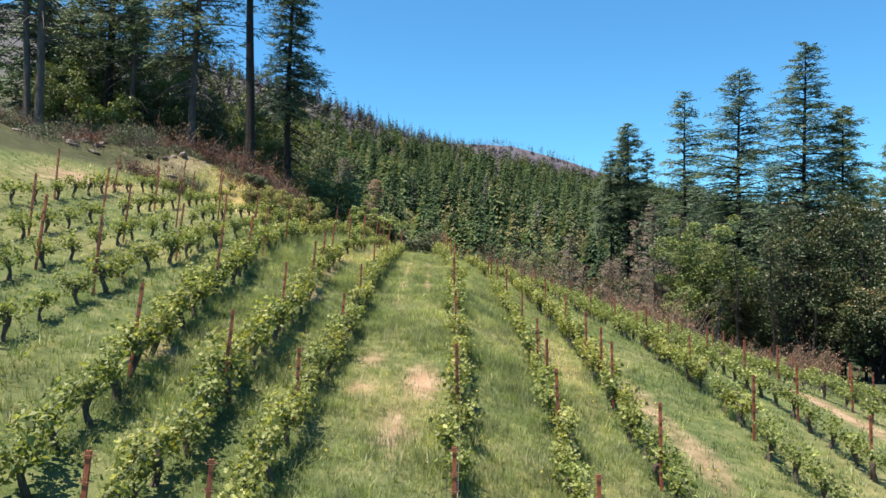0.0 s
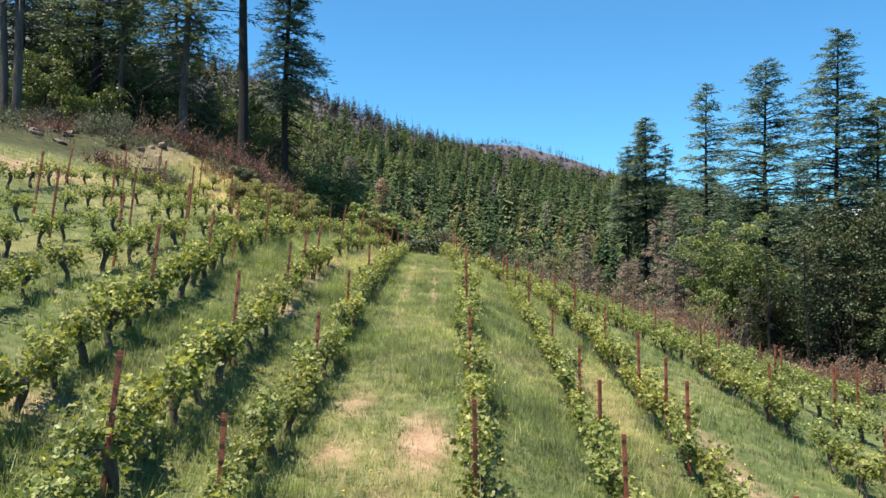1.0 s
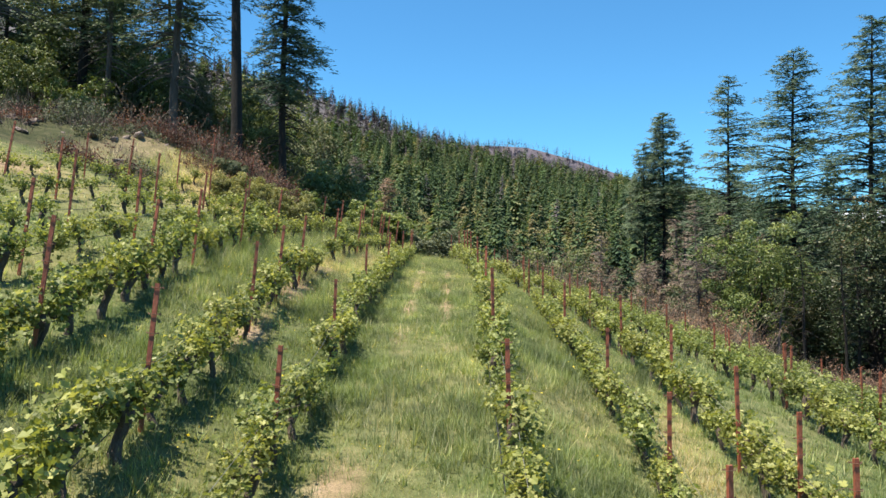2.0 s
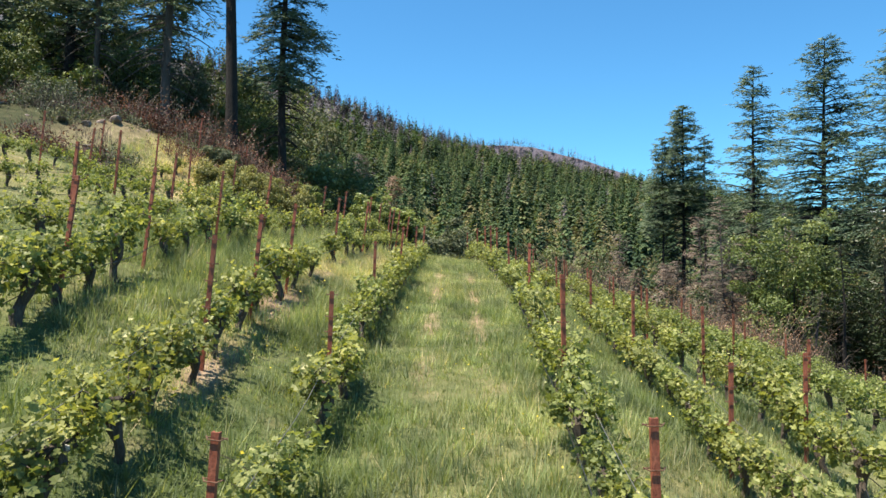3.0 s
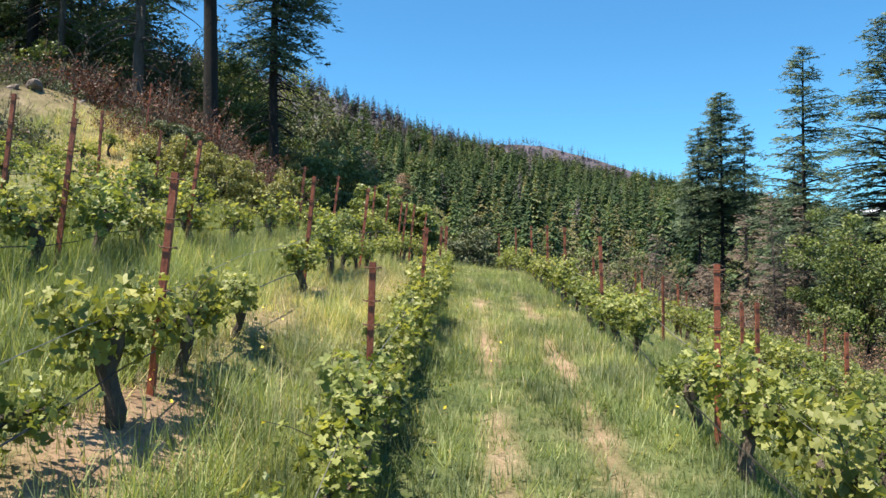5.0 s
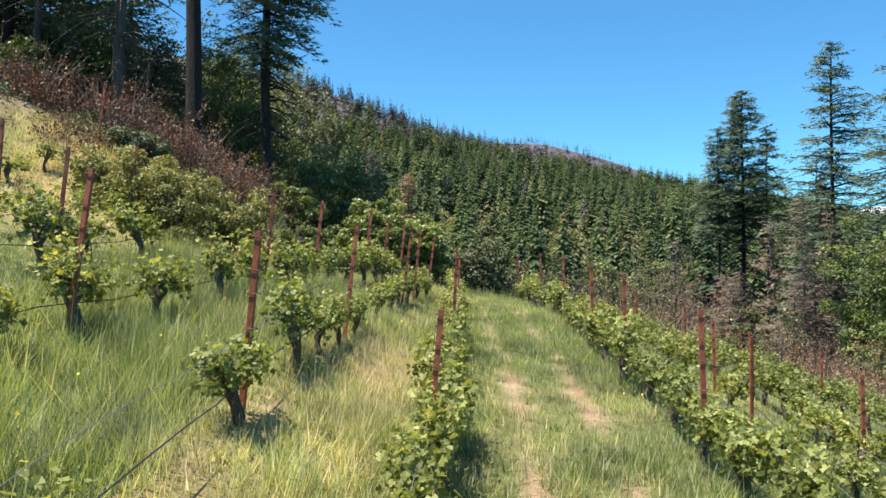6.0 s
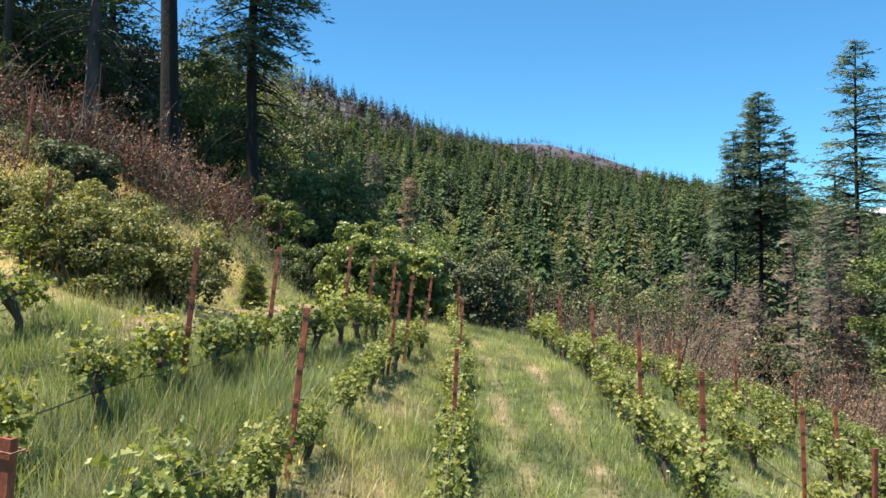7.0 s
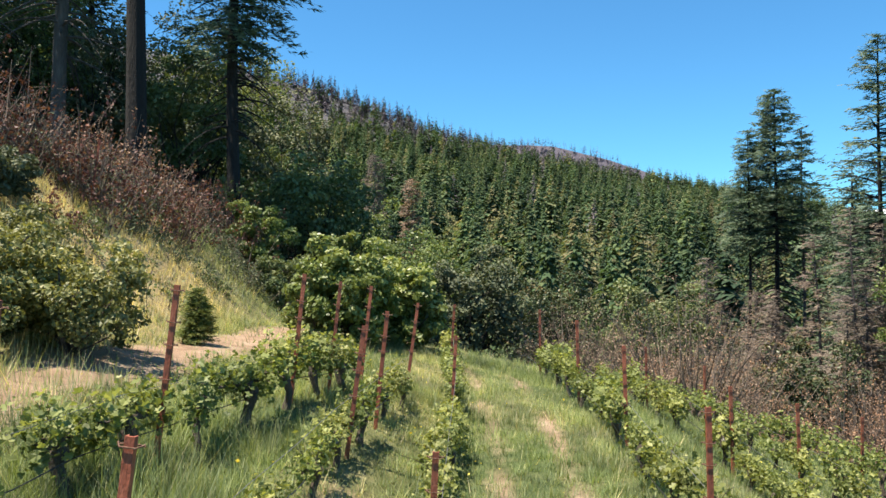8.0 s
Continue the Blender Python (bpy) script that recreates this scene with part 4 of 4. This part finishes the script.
# bank: brush and shrubs
for k, (x, y, w, h, leaf, lab) in enumerate(((-11.8, 52.0, 3.2, 2.3, M_PLUM, "dark red shrub on the bank"), (-11.4, 55.2, 3.0, 2.0, M_PLUM, "dark red shrub on the bank"), (-13.6, 51.0, 3.2, 2.6, M_PLUM, "dark red shrub on the bank"), (-11.5, 62.0, 4.5, 2.6, M_PLUM, "dark red shrub on the bank"), (-13.5, 58.0, 4.0, 2.4, M_RUSSET, "rust-brown dying shrub on the bank"), (-16.5, 56.0, 4.5, 1.9, None, "grey leafless brush on the bank"), (-20.0, 55.0, 4.0, 3.2, M_RUSSET, "rust-brown dying shrub on the bank"),
                                             (-24.0, 55.0, 5.5, 1.8, None, "grey leafless brush on the bank"), (-22.0, 48.0, 4.5, 2.0, None, "grey leafless brush on the bank"), (-28.0, 52.0, 6.0, 1.8, None, "grey leafless brush on the bank"), (-18.4, 46.4, 2.6, 1.6, M_SAGE, "grey-green scrubby shrub on the bank"), (-15.5, 48.5, 3.0, 1.6, M_PLUM, "dark red shrub on the bank"))):
    brush("bank_shrub", x, y, w, h, 260 + k, lab, None, leaf, 120, 2000, 0.1)
for k, (x, y, h, w, m, lab, ls) in enumerate(((-7.3, 43.4, 1.45, 0.9, M_OLIVE, "leafy olive-green fruit bush beside the dirt track", 0.085), (-8.3, 42.7, 1.55, 1.0, M_OLIVE, "leafy olive-green fruit bush beside the dirt track", 0.085), (-8.2, 44.2, 1.4, 1.0, M_OLIVE, "leafy olive-green fruit bush beside the dirt track", 0.085), (-9.3, 43.0, 1.5, 1.0, M_OLIVE, "leafy olive-green fruit bush beside the dirt track", 0.085), (-10.3, 43.7, 1.2, 0.9, M_OLIVE, "leafy olive-green fruit bush beside the dirt track", 0.085), (-9.2, 44.6, 1.5, 1.0, M_OLIVE, "leafy olive-green fruit bush beside the dirt track", 0.085), 
                                              (-5.0, 51.2, 2.5, 1.2, M_FIG, "large leafy fig bush at the row ends", 0.13), (-3.7, 52.6, 2.1, 1.0, M_FIG, "large leafy fig bush at the row ends", 0.13),
                                              (-10.5, 62, 2.6, 1.3, M_OAK, "green shrub on the bank", 0.14), (-9.0, 60, 1.8, 1.2, M_BUSH, "green shrub on the bank", 0.12), (-11.5, 47.5, 0.9, 1.0, M_SAGE, "grey-green shrub on the bank", 0.1))):
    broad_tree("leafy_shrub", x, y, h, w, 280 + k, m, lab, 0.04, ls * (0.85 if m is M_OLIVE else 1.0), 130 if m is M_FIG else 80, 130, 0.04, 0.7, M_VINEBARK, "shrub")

conifer("conifer_seedling", -7.1, 47.3, float(ground_z(-7.1, 47.3)) + 1.05, 0.32, 0.04, 299, M_OAK, M_BARK, "small bright green conifer seedling by the track", 0.02, 60, 0.13, 0.1, (0, 0), 0.0, 9)

r_brush = np.random.default_rng(77)
for k in range(60):
    x, y = r_brush.uniform(-20, -9.6), r_brush.uniform(45, 63)
    if (x > -10.6 and y < 49) or (x > -13.0 and y < 51 and k % 4):
        continue
    pick = k % 5
    leaf = (M_SAGE, M_BUSH, M_SAGE, M_PLUM, M_SAGE)[pick]
    lab = ("grey-green brush covering the bank", "green brush covering the bank", "grey-green brush covering the bank", "dark red shrub on the bank", "grey-green brush covering the bank")[pick]
    w = r_brush.uniform(2.0, 3.6)
    brush("bank_shrub", x, y, w, w * r_brush.uniform(0.2, 0.34), 500 + k, lab, None, leaf, 45, 1300, 0.075)
for k in range(16):
    x, y = r_brush.uniform(13, 30), r_brush.uniform(56, 74)
    w = r_brush.uniform(3.5, 6)
    brush("dead_brush", x + 0.15 * (y - 56), y, w, w * r_brush.uniform(0.4, 0.7), 560 + k, "scorched reddish-brown brush at the vineyard edge", None, M_RUSSET if k % 4 else None, 100, 3400, 0.09)
for k in range(15):
    x, y = r_brush.uniform(6, 20), r_brush.uniform(63, 80)
    w = r_brush.uniform(3.6, 5.6)
    brush("dead_brush", x, y, w, w * r_brush.uniform(0.9, 1.3), 590 + k, "tall scorched reddish-brown brush below the rows", None, (M_RUSSET, M_PALE, M_RUSSET)[k % 3], 100, 5200, 0.08)


def rock(x, y, size, seed):
    r = np.random.default_rng(seed)
    bm = bmesh.new()
    bmesh.ops.create_icosphere(bm, subdivisions=2, radius=1.0)
    planes = [(unit(r.normal(size=3)), r.uniform(0.4, 0.75)) for _ in range(12)]
    for v in bm.verts:
        p = np.array(v.co)
        for nrm, dist in planes:
            d = p @ nrm
            if d > dist:
                p = p - nrm * (d - dist)
        p *= 1 + 0.06 * noise.noise(Vector(p) * 2.5 + Vector((seed, 0, 0)))
        v.co = Vector(p * np.array(size))
    ob = solid("boulder", bm, M_ROCK, "weathered brown boulder lying on the bank", "rock", "rocks on the bank")
    g = at_ground(x, y, size[2] * 0.25)
    ob.matrix_world = pose(g.x, g.y, g.z, r.normal() * 12, r.normal() * 12, r.uniform(0, 360))


r_rock = np.random.default_rng(33)
for k in range(60):
    x, y = r_rock.uniform(-25, -14), r_rock.uniform(42, 53)
    s = r_rock.uniform(0.12, 0.36)
    rock(x, y, (s * r_rock.uniform(0.9, 1.8), s, s * r_rock.uniform(0.35, 0.7)), 400 + k)
for k in range(16):
    x, y = r_rock.uniform(-16, -12), r_rock.uniform(49, 62)
    s = r_rock.uniform(0.15, 0.4)
    rock(x, y, (s * 1.5, s, s * 0.5), 470 + k)
for k in range(52):
    x, y = r_rock.uniform(-28, -13.5), r_rock.uniform(40, 56)
    w = r_rock.uniform(1.6, 3.4)
    leaf = (None, M_SAGE, None, M_PLUM)[k % 4]
    brush("bank_shrub", x, y, w, w * r_rock.uniform(0.25, 0.5), 620 + k, ("grey leafless brush on the bank", "grey-green brush covering the bank", "grey leafless brush on the bank", "dark red shrub on the bank")[k % 4], None, leaf, 50, 800, 0.09)

# ---- far woods ----
def far_tree(kind, seed, whorls, per, kites):
    """Triangles of one unit-high tree: drooping limbs in whorls (fir), rounded tufts (round) or bare limbs (snag)."""
    r = np.random.default_rng(seed)
    n = whorls * per
    q = (np.repeat(np.arange(whorls), per) + r.uniform(0, 0.8, n)) / whorls
    a = r.uniform(0, 2 * np.pi, n)
    o = np.stack([np.cos(a), np.sin(a), 0 * a], -1)
    up = np.array([0, 0, 1.0])
    side = np.stack([-np.sin(a), np.cos(a), 0 * a], -1)
    if kind == "round":
        L = 0.4 * np.sqrt(np.clip(1 - (1.9 * q - 0.85) ** 2, 0.04, 1)) * (1 + 0.25 * np.sin(3 * a + seed)) * r.uniform(0.6, 1.1, n)
        c = o * L[:, None] + up * (0.1 + 0.9 * q)[:, None]
        d = unit(o * 0.7 + r.normal(size=(n, 3)) * 0.5 + up * 0.3)
        s = unit(np.cross(d, r.normal(size=(n, 3))))
        z = (0.75 / np.sqrt(n) * r.uniform(0.7, 1.4, n))[:, None]
        # Rounded crowns go lighter upwards, with light from above put into the tint.
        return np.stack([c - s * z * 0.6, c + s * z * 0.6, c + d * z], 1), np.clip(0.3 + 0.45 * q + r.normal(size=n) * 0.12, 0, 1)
    low = 0.08 if kind == "fir" else 0.25
    z = low + (1 - low) * q
    wide = 0.22 + 0.07 * r.uniform()
    L = wide * ((1 - q) ** 0.75 + 0.03) * r.uniform(0.55, 1.15, n) * (1 + 0.2 * np.sin(2 * a + seed))
    if kind == "snag":
        L = L * 0.8
    droop = (0.25 + 0.35 * (1 - q)) * r.uniform(0.6, 1.3, n)
    tip = o * L[:, None] + up * (z - droop * L)[:, None]
    base = o * (0.08 * L)[:, None] + up * z[:, None]
    w = (L * (0.3 if kind == "fir" else 0.15) + (0.008 if kind == "fir" else 0.005))[:, None]
    # Tint rises to the treetop, below also to limb tips: inner shade painted.
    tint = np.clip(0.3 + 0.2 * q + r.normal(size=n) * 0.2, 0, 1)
    if not kites:
        mid = base * 0.75 + tip * 0.25
        return np.stack([mid - side * w * 1.3, mid + side * w * 1.3, tip], 1), tint
    out, tt = [], []
    for k in range(kites):
        f = (k + 0.5) / kites
        m = base + (tip - base) * (f * 0.75) + r.normal(size=(n, 3)) * 0.004
        e = m + (tip - base) * (0.55 - 0.2 * f) + side * (w * (1 - 0.6 * f)) * (1 if k % 2 else -1) * 1.2
        x = unit(np.cross(e - m, up)) * w * 0.55
        out.append(np.stack([m - x, m + x, e - up * 0.012], 1))
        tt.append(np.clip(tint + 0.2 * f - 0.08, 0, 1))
    return np.concatenate(out), np.concatenate(tt)


def far_woods():
    r = np.random.default_rng(5)
    live, dead, trunks = Soup(), Soup(), Soup()
    levels = {0: (24, 9, 3), 1: (22, 8, 2), 2: (14, 5, 0), 3: (7, 4, 0)}
    stock = {(k, lv): [far_tree(k, 31 * lv + i, *levels[lv]) for i in range(6)] for k in ("fir", "round", "snag") for lv in levels}
    for count, d0, d1, a0, a1, lv, tall in ((480, 130, 340, -0.3, 0.6, 0, 24), (1600, 340, 720, -0.34, 0.55, 1, 32), (5800, 720, 1500, -0.36, 0.5, 2, 34), (5200, 2020, 2540, -0.1, 0.36, 3, 33)):
        a = r.uniform(a0, a1, count)
        d = np.sqrt(r.uniform(d0 * d0, d1 * d1, count))
        X, Y = d * np.sin(a), d * np.cos(a)
        Z = ground_z(X, Y)
        for x, y, z in zip(X, Y, Z):
            h = r.uniform(0.3, 1.0) ** 0.9 * tall
            high = smooth(95, 175, z)
            kind = "fir"
            if r.uniform() < (0.35, 0.17, 0.06, 0.0)[lv]:
                kind, h = "round", r.uniform(7, 13)
            elif r.uniform() < (0.92 if lv == 3 else 0.025 + 0.7 * high):
                kind = "snag"
            v, t = stock[(kind, lv)][int(r.integers(0, 6))]
            g, wide = r.uniform(0, 2 * np.pi), r.uniform(0.7, 1.35)
            turn = np.array([[math.cos(g) * wide, math.sin(g) * wide, 0], [-math.sin(g) * wide, math.cos(g) * wide, 0], [0, 0, 1.0]])
            v = (v.reshape(-1, 3) @ turn * h + np.array([x, y, z])).reshape(-1, 3, 3)
            tone = r.normal() * 0.24 + (0.3 if kind == "round" else 0.0)
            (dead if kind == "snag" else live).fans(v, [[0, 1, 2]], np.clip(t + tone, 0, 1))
            tw = h * 0.008
            tri = np.array([[x - tw, y, z - 1], [x + tw, y, z - 1], [x, y, z + h], [x, y - tw, z - 1], [x, y + tw, z - 1], [x, y, z + h]])
            (dead if kind == "snag" else trunks).add(tri, [[0, 1, 2], [3, 4, 5]], None, 0.4)
    woods = thing("far_woods", Matrix(), "dark green conifer forest covering the far hills", "forest", kind="stuff")
    part("trunks", trunks, M_BARK, woods)
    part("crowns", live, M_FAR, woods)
    burnt_woods = thing("burnt_woods", Matrix(), "bare grey-brown burnt conifers along the ridges", "forest", kind="stuff")
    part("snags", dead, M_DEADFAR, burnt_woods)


far_woods()


# ---- low cloud behind the right-hand wood ----
def cloud_bank():
    r = np.random.default_rng(3)
    bm = bmesh.new()
    for k in range(46):
        f = k / 45
        size = r.uniform(50, 120) * (0.6 + 0.4 * math.sin(f * math.pi))
        at = Vector((780 + 1500 * f + r.normal() * 30, 3300 + r.normal() * 60, 205 + 22 * math.sin(f * 9) + r.normal() * 16))
        bmesh.ops.create_icosphere(bm, subdivisions=3, radius=1.0, matrix=Matrix.Translation(at) @ Matrix.Diagonal((size * 1.9, size, size * 0.62, 1)))
    for v in bm.verts:
        v.co += 14 * noise.noise_vector(v.co * 0.012) + 5 * noise.noise_vector(v.co * 0.04)
    for f in bm.faces:
        f.smooth = True
    solid("cloud_bank", bm, M_CLOUD, "low bank of white cloud above the horizon", "cloud", kind="structure")


cloud_bank()

# ---- grass ----
def meadow():
    r = np.random.default_rng(9)
    s = Soup()
    for n, x0, x1, y0, y1, hgt, wid in ((480000, -5.5, 4.5, 11, 52, 0.14, 0.0048), (90000, -6, 5, 11, 52, 0.3, 0.0032), (70000, -7.4, -3.8, 27, 42, 0.36, 0.0042), (16000, -3.4, -2.4, 25, 40, 0.32, 0.004), (230000, -9, 9, 11, 54, 0.17, 0.007), (110000, -18, 18, 6, 58, 0.18, 0.011), (50000, -14, -7.5, 42, 60, 0.3, 0.007)):
        clumps = n // 9
        x, y = np.repeat(r.uniform(x0, x1, clumps), 9), np.repeat(r.uniform(y0, y1, clumps), 9)
        n = len(x)
        away = r.uniform(0, 2 * np.pi, n)
        out = np.abs(r.normal(size=n)) * 0.055
        x, y = x + np.cos(away) * out, y + np.sin(away) * out
        bare, dry, litter, _ = masks(x, y)
        keep = r.uniform(size=n) > np.clip(bare * 0.9 + litter * 0.6, 0, 0.95)
        x, y, dry, away = x[keep], y[keep], dry[keep], away[keep]
        n = len(x)
        z = ground_z(x, y)
        tuft = np.repeat(r.normal(size=clumps), 9)[keep]
        tall = np.clip(0.85 + 0.3 * tuft + 0.4 * wobble(x, y, 0.9, 0.3) + 0.35 * wobble(x, y, 2.7, 1.0), 0.4, 1.6)
        h = hgt * tall * r.uniform(0.45, 1.4, n)
        a = away + r.normal(size=n) * 0.7
        o = np.stack([np.cos(a), np.sin(a), 0 * a], -1)
        sd = np.stack([-np.sin(a), np.cos(a), 0 * a], -1) * (wid * r.uniform(0.6, 1.4, n))[:, None]
        b = np.stack([x, y, z - 0.02], -1)
        bend = r.uniform(0.1, 1.1, n)[:, None]
        H = h[:, None]
        up = np.array([0, 0, 1.0])
        t = b + up * H * (1.0 - 0.25 * bend) + o * H * bend * 0.8
        v = np.stack([b - sd, b + sd, t], 1)
        tint = np.clip(0.05 + 0.1 * smooth(28, 36, y) + 0.7 * dry + r.normal(size=n) * 0.13 + 0.15 * tuft + 0.14 * wobble(x, y, 1.3, 2.0) + 0.1 * wobble(x, y, 4.1, 0.6) + (r.uniform(size=n) < 0.06 + 0.16 * dry) * 0.45, 0, 1)
        s.fans(v, [[0, 1, 2]], tint)
    solid("meadow_grass", s, M_GRASS, "tall green and straw-dry grass between vine rows", "grass", kind="stuff")


meadow()


def wildflowers():
    r = np.random.default_rng(91)
    s = Soup()
    n = 260
    x, y = r.uniform(-7, 6, n), r.uniform(12, 50, n)
    for spread in range(3):
        x, y = x + r.normal(size=n) * 0.25, y + r.normal(size=n) * 0.25
        c = np.stack([x, y, ground_z(x, y) + r.uniform(0.16, 0.3, n)], -1)
        leaves(s, c, 0.035, r, None, 1.2, 0.1, False)
    solid("wildflowers", s, M_FLOWER, "scattered small yellow wildflowers in the grass", "flowers", kind="stuff")


wildflowers()
